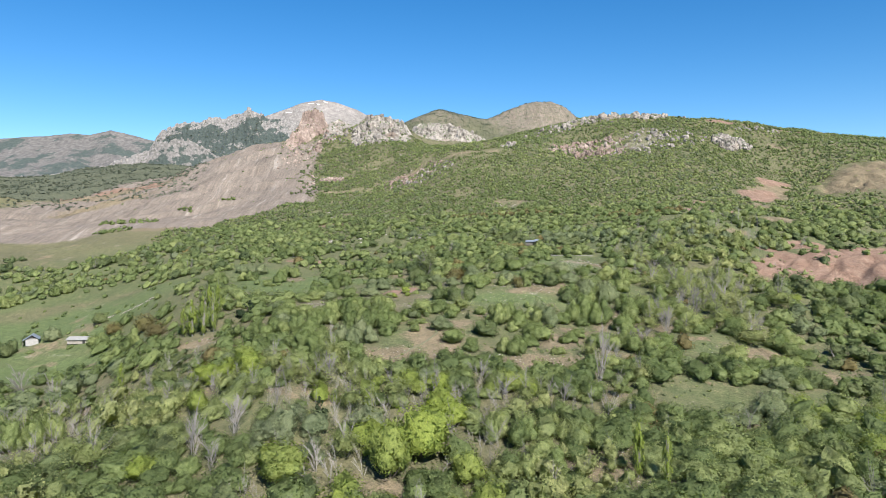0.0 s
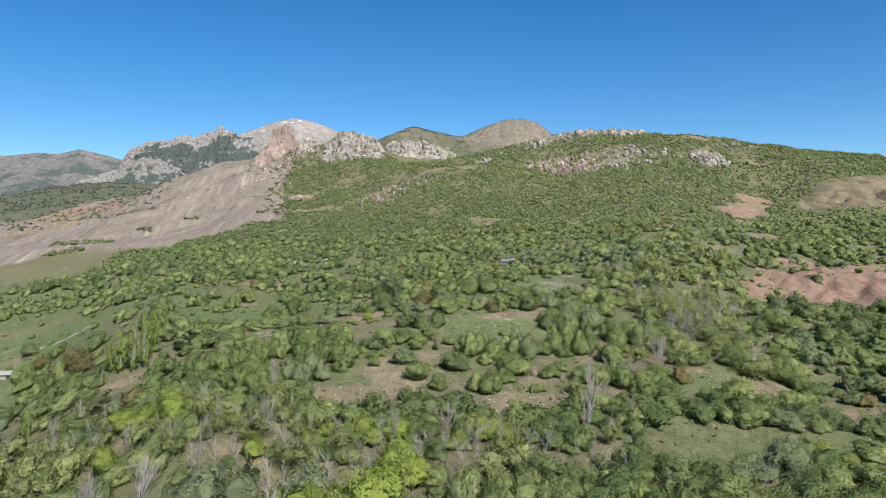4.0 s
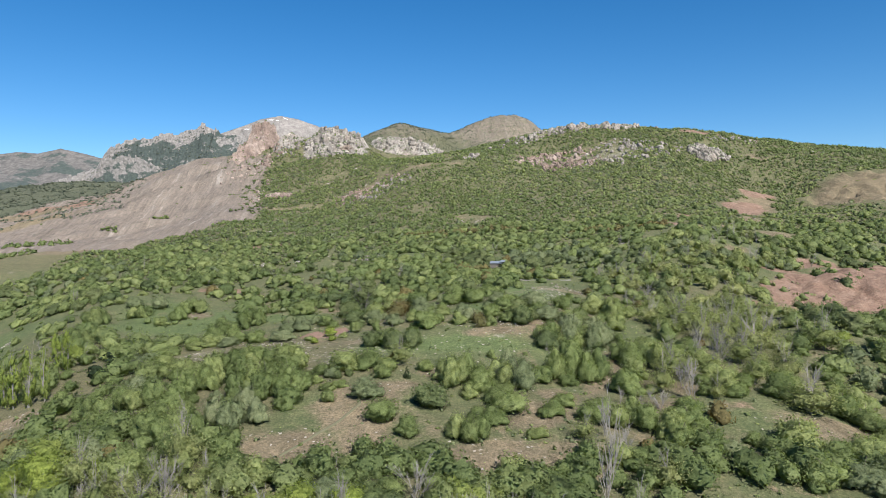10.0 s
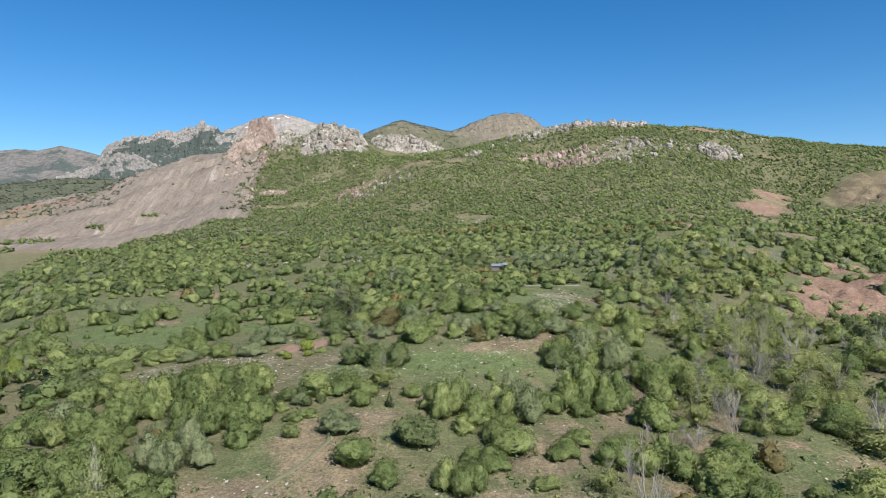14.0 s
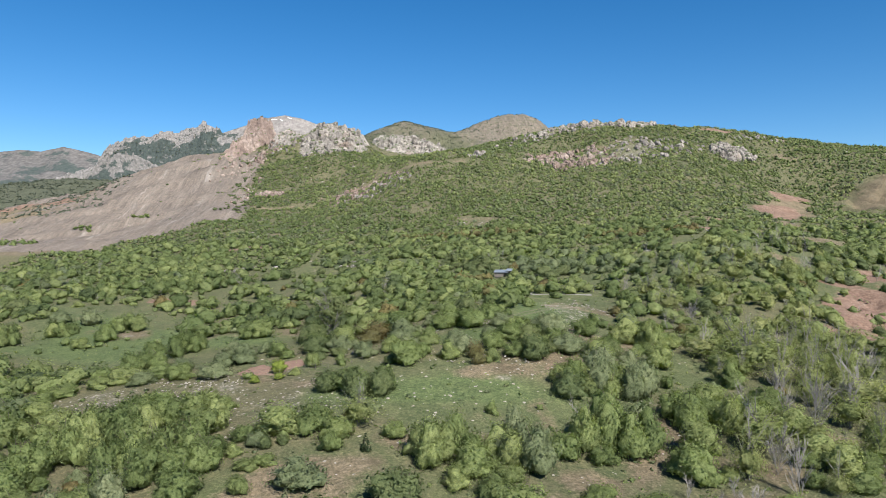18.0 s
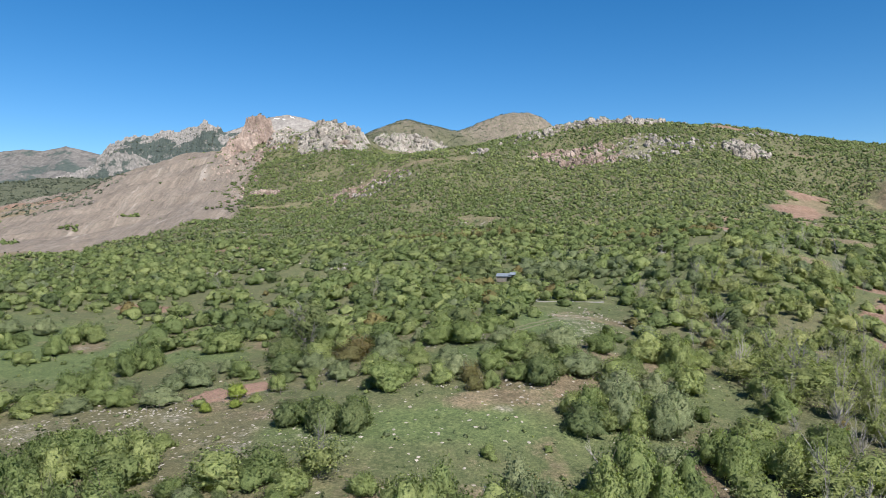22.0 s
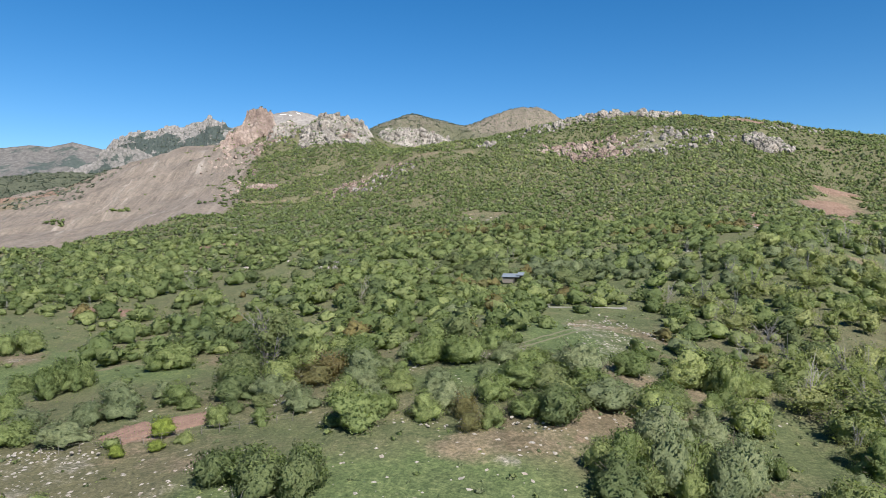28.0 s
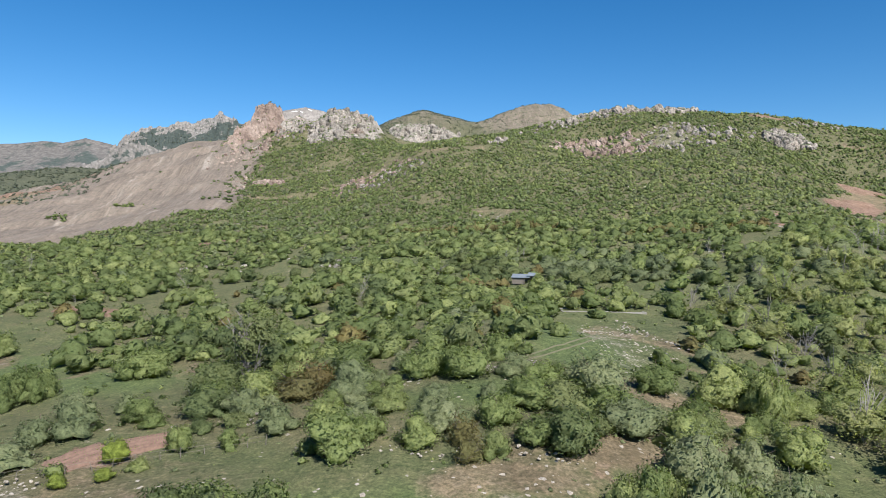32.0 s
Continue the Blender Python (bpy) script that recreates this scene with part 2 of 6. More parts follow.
def rock_material(name, dark, mid_c, light, scale, plants=0.0, rust_k=0.3):
    """Weathered limestone: fissures, pale faces, rusty stains, and scrub in the hollows."""
    m, nt, nodes, links, bsdf = node_mat(name)
    pos = world_coords(nt)
    a = noise_node(nt, scale, 8, 0.68, pos)
    b = noise_node(nt, scale * 6, 6, 0.7, pos)
    v = nodes.new("ShaderNodeTexVoronoi")
    v.feature = "DISTANCE_TO_EDGE"
    v.inputs["Scale"].default_value = scale * 7
    warp = mix_node(nt, 0.25, pos, a.outputs["Color"], "ADD")
    links.new(warp, v.inputs["Vector"])
    base = ramp_node(nt, a.outputs["Fac"], [(0.25, dark), (0.5, mid_c), (0.72, light)]).outputs["Color"]
    grain = ramp_node(nt, b.outputs["Fac"], [(0.3, (0.62, 0.60, 0.58)), (0.7, (1.25, 1.22, 1.18))]).outputs["Color"]
    col = mix_node(nt, 1.0, base, grain, "MULTIPLY")
    rust = noise_node(nt, scale * 0.8, 4, 0.5, pos)
    col = mix_node(nt, ramp_node(nt, rust.outputs["Fac"], [(0.56, (0, 0, 0)), (0.70, (rust_k, rust_k, rust_k))]).outputs["Color"], col, (0.26, 0.16, 0.11))
    if plants:
        geo = nodes.new("ShaderNodeNewGeometry")
        sep = nodes.new("ShaderNodeSeparateXYZ")
        links.new(geo.outputs["Normal"], sep.inputs["Vector"])
        g = noise_node(nt, scale * 3.6, 6, 0.7, pos)
        k = math_node(nt, "ADD", math_node(nt, "MULTIPLY", sep.outputs["Z"], 0.35), g.outputs["Fac"])
        k = ramp_node(nt, k, [(0.80 - plants, (0, 0, 0)), (0.88 - plants, (1, 1, 1))]).outputs["Color"]
        green = ramp_node(nt, b.outputs["Fac"], [(0.3, (0.035, 0.055, 0.022)), (0.7, (0.085, 0.11, 0.045))]).outputs["Color"]
        col = mix_node(nt, k, col, green)
    links.new(col, bsdf.inputs["Base Color"])
    bsdf.inputs["Roughness"].default_value = 0.92
    bsdf.inputs["Specular IOR Level"].default_value = 0.2
    h = math_node(nt, "ADD", b.outputs["Fac"], math_node(nt, "MULTIPLY", math_node(nt, "MINIMUM", v.outputs["Distance"], 0.12), 4.0))
    links.new(bump_node(nt, h, 0.9, 1.2 / (scale * 20)), bsdf.inputs["Normal"])
    return m


MAT_GROUND = ground_material()
MAT_LEAF = leaf_material("leaf_green", (0.120, 0.156, 0.065), (0.178, 0.220, 0.093), (0.240, 0.272, 0.122), (1.2, 1.3, 0.65))
MAT_LEAF_GREY = leaf_material("leaf_grey_green", (0.142, 0.172, 0.096), (0.176, 0.206, 0.114), (0.210, 0.236, 0.138), (1.1, 1.2, 0.8))
MAT_LEAF_BRIGHT = leaf_material("leaf_spring_yellow_green", (0.176, 0.220, 0.055), (0.220, 0.270, 0.066), (0.198, 0.237, 0.077), (1.2, 1.25, 0.5))
MAT_LEAF_YOUNG = leaf_material("leaf_young_olive", (0.195, 0.225, 0.092), (0.245, 0.275, 0.115), (0.285, 0.300, 0.140), (1.1, 1.2, 0.7))
MAT_LEAF_RUST = leaf_material("leaf_rusty", (0.158, 0.139, 0.067), (0.193, 0.163, 0.072), (0.181, 0.181, 0.079), (1.2, 1.0, 0.6))
MAT_LEAF_DARK = leaf_material("leaf_dark_needle", (0.035, 0.055, 0.028), (0.045, 0.065, 0.032), (0.06, 0.08, 0.04), (0.8, 0.9, 0.6))
MAT_LEAF_DEEP = leaf_material("leaf_deep_green", (0.105, 0.136, 0.064), (0.134, 0.165, 0.078), (0.165, 0.190, 0.090), (1.0, 1.15, 0.6))
# Leaf green for distant scrub, with the air's haze mixed into the colour as grey.
MAT_LEAF_HAZE = leaf_material("leaf_grey_juniper", (0.098, 0.116, 0.086), (0.125, 0.144, 0.105), (0.155, 0.172, 0.126), (0.9, 1.0, 0.8))
MAT_BARK = bark_material("bark_brown", (0.06, 0.045, 0.035), (0.16, 0.13, 0.10))
MAT_BARK_GREY = bark_material("bark_pale_grey", (0.15, 0.137, 0.124), (0.265, 0.247, 0.225))
MAT_ROCK = rock_material("limestone_grey", (0.11, 0.100, 0.090), (0.255, 0.235, 0.215), (0.40, 0.372, 0.345), 0.055, 0.06)
MAT_ROCK_RED = rock_material("limestone_reddish", (0.115, 0.086, 0.074), (0.245, 0.190, 0.165), (0.37, 0.315, 0.28), 0.05, 0.03)
MAT_STONE = rock_material("field_stone", (0.19, 0.178, 0.16), (0.31, 0.288, 0.26), (0.42, 0.395, 0.36), 0.8, 0.0)

# ---- the lie of the land ----
# Height profiles: bearing in degrees from the valley, then heights at the distances of RADII.
RADII = [60, 110, 150, 190, 240, 300, 370, 450, 540, 630, 710, 790, 870, 950, 1080, 1280, 1550]
BEARINGS, PROFILES = [], []


def transect(bearing, *heights):
    BEARINGS.append(bearing)
    PROFILES.append(heights)


transect(-48, 37, 25, 21, 18, 17, 18, 22, 30, 41, 54, 60, 70, 80, 90, 108, 118, 120)
transect(-42, 31, 20, 16, 13, 11, 11, 15, 23, 32, 41, 52, 67, 80, 92, 108, 124, 130)
transect(-36, 25, 16, 14, 12, 10, 8, 14, 25, 37, 45, 54, 64, 76, 89, 110, 136, 148)
transect(-30, 21, 13, 13, 14, 14, 13, 22, 35, 48, 59, 74, 85, 97, 107, 118, 158, 172)
transect(-24, 18, 12, 14, 19, 25, 31, 37, 44, 53, 65, 81, 104, 130, 148, 134, 140, 165)
transect(-18, 15, 11, 16, 25, 30, 32, 39, 47, 61, 76, 92, 114, 142, 170, 181, 145, 87)
transect(-12, 13, 11, 18, 25, 32, 37, 40, 51, 65, 81, 97, 125, 157, 187, 186, 144, 98)
transect(-6, 12, 12, 17, 24, 34, 39, 45, 54, 71, 95, 122, 143, 150, 154, 170, 125, 112)
transect(0, 10, 12, 17, 24, 33, 44, 47, 56, 72, 95, 123, 151, 169, 177, 166, 136, 114)
transect(6, 9, 13, 17, 23, 31, 39, 47, 58, 75, 98, 122, 157, 184, 184, 155, 125, 76)
transect(12, 8, 13, 17, 22, 31, 37, 48, 62, 78, 99, 127, 158, 176, 172, 145, 100, 41)
transect(18, 7, 12, 17, 22, 26, 38, 36, 54, 70, 84, 106, 144, 164, 163, 140, 94, 39)
transect(24, 5, 10, 15, 19, 25, 34, 38, 48, 67, 90, 111, 132, 145, 148, 130, 86, 30)
transect(30, 3, 8, 13, 17, 23, 31, 38, 50, 67, 87, 105, 117, 122, 121, 104, 66, 14)
transect(36, 0, 5, 10, 14, 21, 28, 37, 48, 63, 78, 89, 96, 97, 93, 76, 44, -1)
transect(42, -3, 2, 7, 11, 17, 24, 33, 43, 55, 64, 71, 73, 71, 66, 50, 22, -16)
transect(48, -7, -2, 3, 7, 13, 19, 27, 35, 42, 47, 51, 51, 47, 41, 25, 1, -32)

# Hills that rise out of the profiles: x, y, height, reach across and along, turn in degrees.
HILLS = [(142, 322, 8, 38, 34, 0), (-162, 1183, 98, 98, 110, 0), (25, 1302, 155, 150, 140, 0)]

_lat = np.random.RandomState(11).rand(256, 256)


def rough(x, y, size, octaves=5, gain=0.5, seed=0):
    """Smooth random relief of about -1 to 1 whose largest forms are of the given size."""
    out, amp, tot = 0.0, 1.0, 0.0
    x, y = np.asarray(x, float) / size + seed * 17.3, np.asarray(y, float) / size + seed * 9.1
    for k in range(octaves):
        i, j = np.floor(x).astype(int), np.floor(y).astype(int)
        u, v = x - i, y - j
        u, v = u * u * (3 - 2 * u), v * v * (3 - 2 * v)
        a, b = _lat[i % 256, j % 256], _lat[(i + 1) % 256, j % 256]
        c, d = _lat[i % 256, (j + 1) % 256], _lat[(i + 1) % 256, (j + 1) % 256]
        out = out + amp * ((a * (1 - u) + b * u) * (1 - v) + (c * (1 - u) + d * u) * v - 0.5) * 2
        tot, amp, x, y = tot + amp, amp * gain, x * 2.03 + 5.7, y * 2.03 + 3.1
    return out / tot


def bell(x, y, cx, cy, rx, ry, turn=0.0):
    c, s = math.cos(radians(turn)), math.sin(radians(turn))
    u, v = ((x - cx) * c + (y - cy) * s) / rx, (-(x - cx) * s + (y - cy) * c) / ry
    return np.exp(-(u * u + v * v))


def patch(x, y, cx, cy, rx, ry, turn=0.0, edge=0.35):
    """1 inside an oval, 0 outside, with an uneven edge."""
    c, s = math.cos(radians(turn)), math.sin(radians(turn))
    u, v = ((x - cx) * c + (y - cy) * s) / rx, (-(x - cx) * s + (y - cy) * c) / ry
    r = np.sqrt(u * u + v * v)
    near = r < 1.6 + edge
    if not np.any(near):
        return np.zeros_like(r)
    if np.ndim(r):
        out = np.zeros_like(r)
        wave = rough(x[near], y[near], 0.9 * min(rx, ry) + 2, 4, seed=3)
        out[near] = np.clip((1 + edge - r[near] - 0.5 * wave) / (2 * edge), 0, 1)
        return out
    return np.clip((1 + edge - r - 0.5 * rough(x, y, 0.9 * min(rx, ry) + 2, 4, seed=3)) / (2 * edge), 0, 1)


def _cubic(p0, p1, p2, p3, t):
    return p1 + 0.5 * t * (p2 - p0 + t * (2 * p0 - 5 * p1 + 4 * p2 - p3 + t * (3 * (p1 - p2) + p3 - p0)))


def land(x, y, detail=True):
    """Height of the ground at x, y (arrays)."""
    x, y = np.asarray(x, float), np.asarray(y, float)
    grid = np.array(PROFILES, float)
    r = np.hypot(x, y + 40)
    b = np.degrees(np.arctan2(x, y + 40))
    i = np.clip((b - BEARINGS[0]) / (BEARINGS[1] - BEARINGS[0]), 0, len(BEARINGS) - 1.001)
    j = np.interp(np.log(np.maximum(r, 1)), np.log(RADII), np.arange(len(RADII)))
    j = np.clip(j, 0, len(RADII) - 1.001)
    a, c = np.floor(i).astype(int), np.floor(j).astype(int)
    ti, tj = i - a, j - c
    nb, nr = grid.shape
    col = [_cubic(*[grid[np.clip(a + k, 0, nb - 1), np.clip(c + m, 0, nr - 1)] for m in (-1, 0, 1, 2)], tj) for k in (-1, 0, 1, 2)]
    z = _cubic(*col, ti)
    away = np.clip((np.abs(b) - 50) / 70, 0, 1)
    z = z * (1 - away) + 5 * away
    z = np.where(r > 1500, z + (np.minimum(z, 20) - z) * np.clip((r - 1500) / 900, 0, 1), z)
    for cx, cy, h, rx, ry, turn in HILLS:
        z = z + h * bell(x, y, cx, cy, rx, ry, turn)
    if detail:
        far = np.clip((r - 150) / 700, 0, 1)
        flank = np.clip((-210 - x) / 60, 0, 1) * np.clip((y - 500) / 80, 0, 1) * np.clip((r - 400) / 200, 0, 1)
        gully = np.maximum(bell(x, y, 136, 300, 80, 40, 50), bell(x, y, 262, 556, 50, 66, 10))
        z = z - gully * 3.2 * (1 - 2.2 * np.abs(rough(x * 0.77 - y * 0.64, (x * 0.64 + y * 0.77) * 0.3, 15, 4, 0.55, seed=4)))
        z = z - flank * 5.0 * (1 - 2 * np.abs(rough(x * 0.85 - y * 0.5, (x * 0.5 + y * 0.85) * 0.14, 30, 5, 0.55, seed=7)))
        z = z + rough(x, y, 55, 5, 0.5) * (1.2 + 6.5 * far) + rough(x, y, 9, 4, 0.5, seed=2) * (0.25 + 0.9 * far)
    return z


def mesh_from(name, verts, faces, mat=None, smooth=False, attrs=None, normals=None):
    """A mesh from arrays: verts n x 3, faces m x 3 or m x 4."""
    smooth = smooth or normals is not None
    verts, faces = np.asarray(verts, np.float32), np.asarray(faces, np.int32)
    me = bpy.data.meshes.new(name)
    me.vertices.add(len(verts))
    me.vertices.foreach_set("co", verts.ravel())
    k = faces.shape[1]
    me.loops.add(faces.size)
    me.loops.foreach_set("vertex_index", faces.ravel())
    me.polygons.add(len(faces))
    me.polygons.foreach_set("loop_start", np.arange(0, faces.size, k, dtype=np.int32))
    me.polygons.foreach_set("use_smooth", np.full(len(faces), smooth))
    for key, values in (attrs or {}).items():
        me.attributes.new(key, "FLOAT", "POINT").data.foreach_set("value", np.asarray(values, np.float32))
    me.update(calc_edges=True)
    if normals is not None:
        me.normals_split_custom_set_from_vertices(np.asarray(normals, np.float32))
    if mat:
        me.materials.append(mat)
    return me


def grid_faces(n, m, closed=False):
    i, j = np.meshgrid(np.arange(n - 1), np.arange(m if closed else m - 1), indexing="ij")
    k = (j + 1) % m
    return np.stack([i * m + j, i * m + k, (i + 1) * m + k, (i + 1) * m + j], -1).reshape(-1, 4)


SCREE_EDGE = [(300, -360), (397, -290), (415, -252), (506, -238), (532, -208), (572, -186), (640, -200), (685, -226), (800, -250), (1100, -300)]
# Meadows and clearings: x, y, reach across and along, turn in degrees.
MEADOWS = [(-8, 214, 33, 12, 8), (-58, 217, 27, 8, 4), (18, 281, 11, 25, 0), (-105, 275, 42, 19, -41), (1, 349, 7, 7, 0), (-160, 214, 32, 13, 0), (-215, 290, 38, 17, 20), (-44, 230, 13, 8, 20), (-30, 223, 13, 8, 10),
           (-192, 250, 52, 36, 20), (-300, 405, 58, 30, 10), (50, 182, 17, 11, 20), (40, 150, 12, 7, 20), (62, 150, 10, 6, 0), (-30, 175, 8, 8, 0), (36, 234, 6, 12, 0), (2, 244, 19, 4, 6), (14, 258, 9, 7, 0), (23, 300, 9, 12, 0), (-60, 240, 10, 5, 0), (-38, 392, 14, 5, 10), (50, 358, 14, 6, 0), (-66, 258, 21, 11, 0), (-100, 260, 24, 9, -10), (-96, 296, 12, 5, 0), (-58, 356, 10, 3, 15)]
LUSH = [(-68, 262, 22, 8, 0), (-100, 260, 24, 9, -10), (-105, 275, 40, 16, -41), (10, 275, 8, 20, 0), (-12, 215, 24, 6, 8), (-160, 214, 32, 13, 0), (-192, 250, 52, 36, 20), (2, 244, 19, 4, 6)]
RED = [(142, 305, 62, 28, 50), (112, 312, 26, 16, 40), (150, 345, 30, 14, 20), (85, 279, 9, 6, 0), (134, 360, 16, 8, 30), (114, 343, 8, 5, 0), (-44.5, 231, 5.5, 3.2, 35), (-135, 450, 12, 4, 20), (-500, 752, 75, 15, -8), (-424, 728, 22, 12, -20),
       (-108, 322, 9, 4, 0), (92, 437, 14, 5, 10), (118, 470, 12, 5, 0), (-25, 461, 7, 2.5, 0), (172, 536, 30, 13, 62), (200, 590, 18, 12, 40), (215, 775, 26, 7, 0), (285, 762, 22, 7, 0), (120, 440, 16, 5, 20)]
BARE = [(182, 548, 46, 19, 62), (262, 556, 42, 62, 10), (-66, 672, 17, 9, 0), (-118, 665, 20, 8, 25), (-178, 624, 17, 5, 20), (-265, 462, 22, 11, 15), (-430, 640, 60, 24, 30),
        (-470, 720, 70, 26, 20), (-24, 176, 8, 12, 0), (9, 178, 10, 5, 20), (16, 234, 15, 6, 15), (24, 252, 8, 6, 0), (2, 225, 9, 4, 20), (35, 135, 9, 7, 0), (12, 118, 10, 6, 0), (-100, 152, 9, 5, 0),
        (66, 168, 9, 5, 0), (-8, 196, 12, 4, 10), (205, 770, 40, 9, 0), (290, 760, 30, 9, 0), (25, 205, 4.5, 17, -22), (-32, 164, 9, 6, 0), (-93, 181, 10, 5, 10), (104, 367, 12, 6, 0), (140, 420, 26, 9, 20), (60, 180, 12, 6, 10), (2, 163, 12, 6, 20), (13, 188, 6, 4, 0), (-18, 187, 6, 3, 0), (-20, 165, 5, 4, 0)]
STONY = [(-58, 217, 26, 7, 4), (-30, 208, 12, 9, 0), (19, 277, 7, 17, 0), (-3, 252, 14, 3.5, 10),
         (-194, 690, 18, 12, 0), (-125, 395, 12, 2.2, 25), (-75, 385, 7, 3, 0), (-150, 300, 16, 1.6, -40), (-175, 230, 18, 2.0, 0)]

# Ground taken by crags and outcrops.
ROCKY = [(-184, 852, 38, 56, 0), (-184, 852, 34, 50, 0), (-116, 1038, 58, 40, 8), (104, 800, 56, 14, 0), (45, 782, 42, 13, 10), (60, 692, 34, 16, 0), (122, 694, 36, 14, 8), (192, 690, 16, 12, 0), (-200, 672, 12, 11, 0)]


def earth(x, y):
    """Small bare earth patches scattered over the scrubby hill."""
    k = np.clip(3.0 * rough(x, y, 26, 4, 0.6, seed=27) - 0.95, 0, 1)
    return k * np.clip((y - 390) / 40, 0, 1) * np.clip((860 - y) / 60, 0, 1) * np.clip((x + 190) / 40, 0, 1)


def zones(x, y):
    """How far each kind of ground cover holds at x, y."""
    zero = np.zeros_like(x)
    edge = np.interp(y, [a for a, _ in SCREE_EDGE], [b for _, b in SCREE_EDGE])
    scree = np.clip((edge - x) / 14 + 0.5, 0, 1) * np.clip((y - 452 - 0.12 * (x + 300)) / 18, 0, 1) * np.clip((900 + (-x - 330) * 0.4 - y) / 60, 0, 1)
    scree = scree * np.clip((x + 560) / 60, 0, 1)
    tan, red, stony = zero, zero, zero
    for a in BARE:
        tan = np.maximum(tan, 0.72 * patch(x, y, *a))
    for a in RED:
        red = np.maximum(red, patch(x, y, *a, edge=0.2))
    for a in STONY:
        stony = np.maximum(stony, 0.34 * patch(x, y, *a))
    for a in ROCKY:
        stony = np.maximum(stony, 0.42 * patch(x, y, *a))
    knob = bell(x, y, 25, 1290, 150, 140)
    dry = 0.50 + 0.45 * rough(x, y, 90, 4, seed=6) + 0.10 * np.clip((y - 350) / 200, 0, 1)
    far_left = np.clip((-375 - 0.35 * (y - 775) - x) / 40, 0, 1) * np.clip((y - 770 + 0.5 * np.clip(-470 - x, 0, 200)) / 25, 0, 1)
    thick = np.maximum(far_left, np.clip(1.5 * bell(x, y, -164, 1175, 120, 130), 0, 0.52))
    thick = np.maximum(thick, np.clip(1.5 * knob, 0, 0.56))
    tan = np.maximum(tan, np.clip(knob * 2.4 - 0.35, 0, 0.26))
    tan = np.maximum(tan, 0.28 * np.clip(2 * bell(x, y, -164, 1190, 95, 110), 0, 1))
    dry = dry + 0.8 * bell(x, y, -164, 1180, 130, 140) + 0.22 * np.clip((y - 400) / 60, 0, 1)
    dry = dry + 0.3 * np.clip((330 - y) / 40, 0, 1) * wooded(x, y)
    meadow = zero
    for a in MEADOWS:
        meadow = np.maximum(meadow, patch(x, y, *a))
    tan = np.maximum(tan, meadow * 0.62 * np.clip(2.2 * rough(x, y, 13, 4, 0.6, seed=15) - 0.1, 0, 1))
    tan = np.maximum(tan, 0.66 * np.clip(2.6 * rough(x, y, 12, 4, 0.6, seed=25) - 0.30, 0, 1) * np.clip((340 - y) / 60, 0, 1) * np.clip((x + 130) / 60, 0, 1))
    red = np.maximum(red, 0.6 * np.clip(2.6 * rough(x, y, 9, 3, 0.6, seed=26) - 0.75, 0, 1) * np.clip((320 - y) / 60, 0, 1) * np.clip((x + 40) / 30, 0, 1))
    tan = np.maximum(tan, 0.75 * earth(x, y))
    stony = np.maximum(stony, meadow * 0.5 * np.clip(2.2 * rough(x, y, 8, 3, 0.6, seed=16) - 0.45, 0, 1))
    dry = dry * (1 - 0.45 * meadow) + 0.5 * patch(x, y, -58, 217, 30, 10) + 0.4 * patch(x, y, 6, 222, 22, 5, 12) + 0.5 * patch(x, y, -215, 285, 40, 9, 12) + 0.45 * patch(x, y, -310, 425, 90, 60)
    lush = zero
    for a in LUSH:
        lush = np.maximum(lush, 0.8 * patch(x, y, *a))
    return {"lush": lush, "dry": dry, "scree": np.maximum(scree, np.maximum(0.56 * np.clip(knob * 2, 0, 1), 0.46 * np.clip(1.6 * bell(x, y, -164, 1190, 95, 110), 0, 1))), "thicket": thick, "tan": tan, "red": red, "stony": stony}


def wooded(x, y):
    """Share of the ground that trees and shrubs may take."""
    clumps = rough(x, y, 30, 4, 0.55, seed=8)
    k = 0.80 + np.where(y < 430, 1.35, 1.25) * clumps - 0.10 * (y < 430)
    for a in MEADOWS:
        k = k - 1.6 * patch(x, y, *a)
    for a in RED + BARE:
        k = k - 1.15 * patch(x, y, *a)
    for a in STONY:
        k = k - 0.5 * patch(x, y, *a)
    for a in ROCKY:
        k = k - 0.40 * patch(x, y, *a)
    k = k - 0.7 * earth(x, y)
    edge = np.interp(y, [a for a, _ in SCREE_EDGE], [b for _, b in SCREE_EDGE])
    k = k - 2.0 * np.clip((edge - x) / 10 + 0.5, 0, 1) * np.clip((y - 380) / 20, 0, 1)
    k = k + 0.22 * np.clip((300 - y) / 40, 0, 1) * np.clip((x + 140) / 40, 0, 1)
    k = k + 0.4 * bell(x, y, 92, 225, 30, 55) + 0.3 * bell(x, y, 70, 140, 40, 25)
    open_right = bell(x, y, 150, 430, 60, 45)
    k = k - 0.06 * np.clip((-30 - x) / 30, 0, 1) * np.clip((y - 270) / 30, 0, 1) * np.clip((430 - y) / 40, 0, 1)
    return np.clip(k - 0.45 * open_right - 0.5 * bell(x, y, 25, 1290, 160, 150), 0, 1)


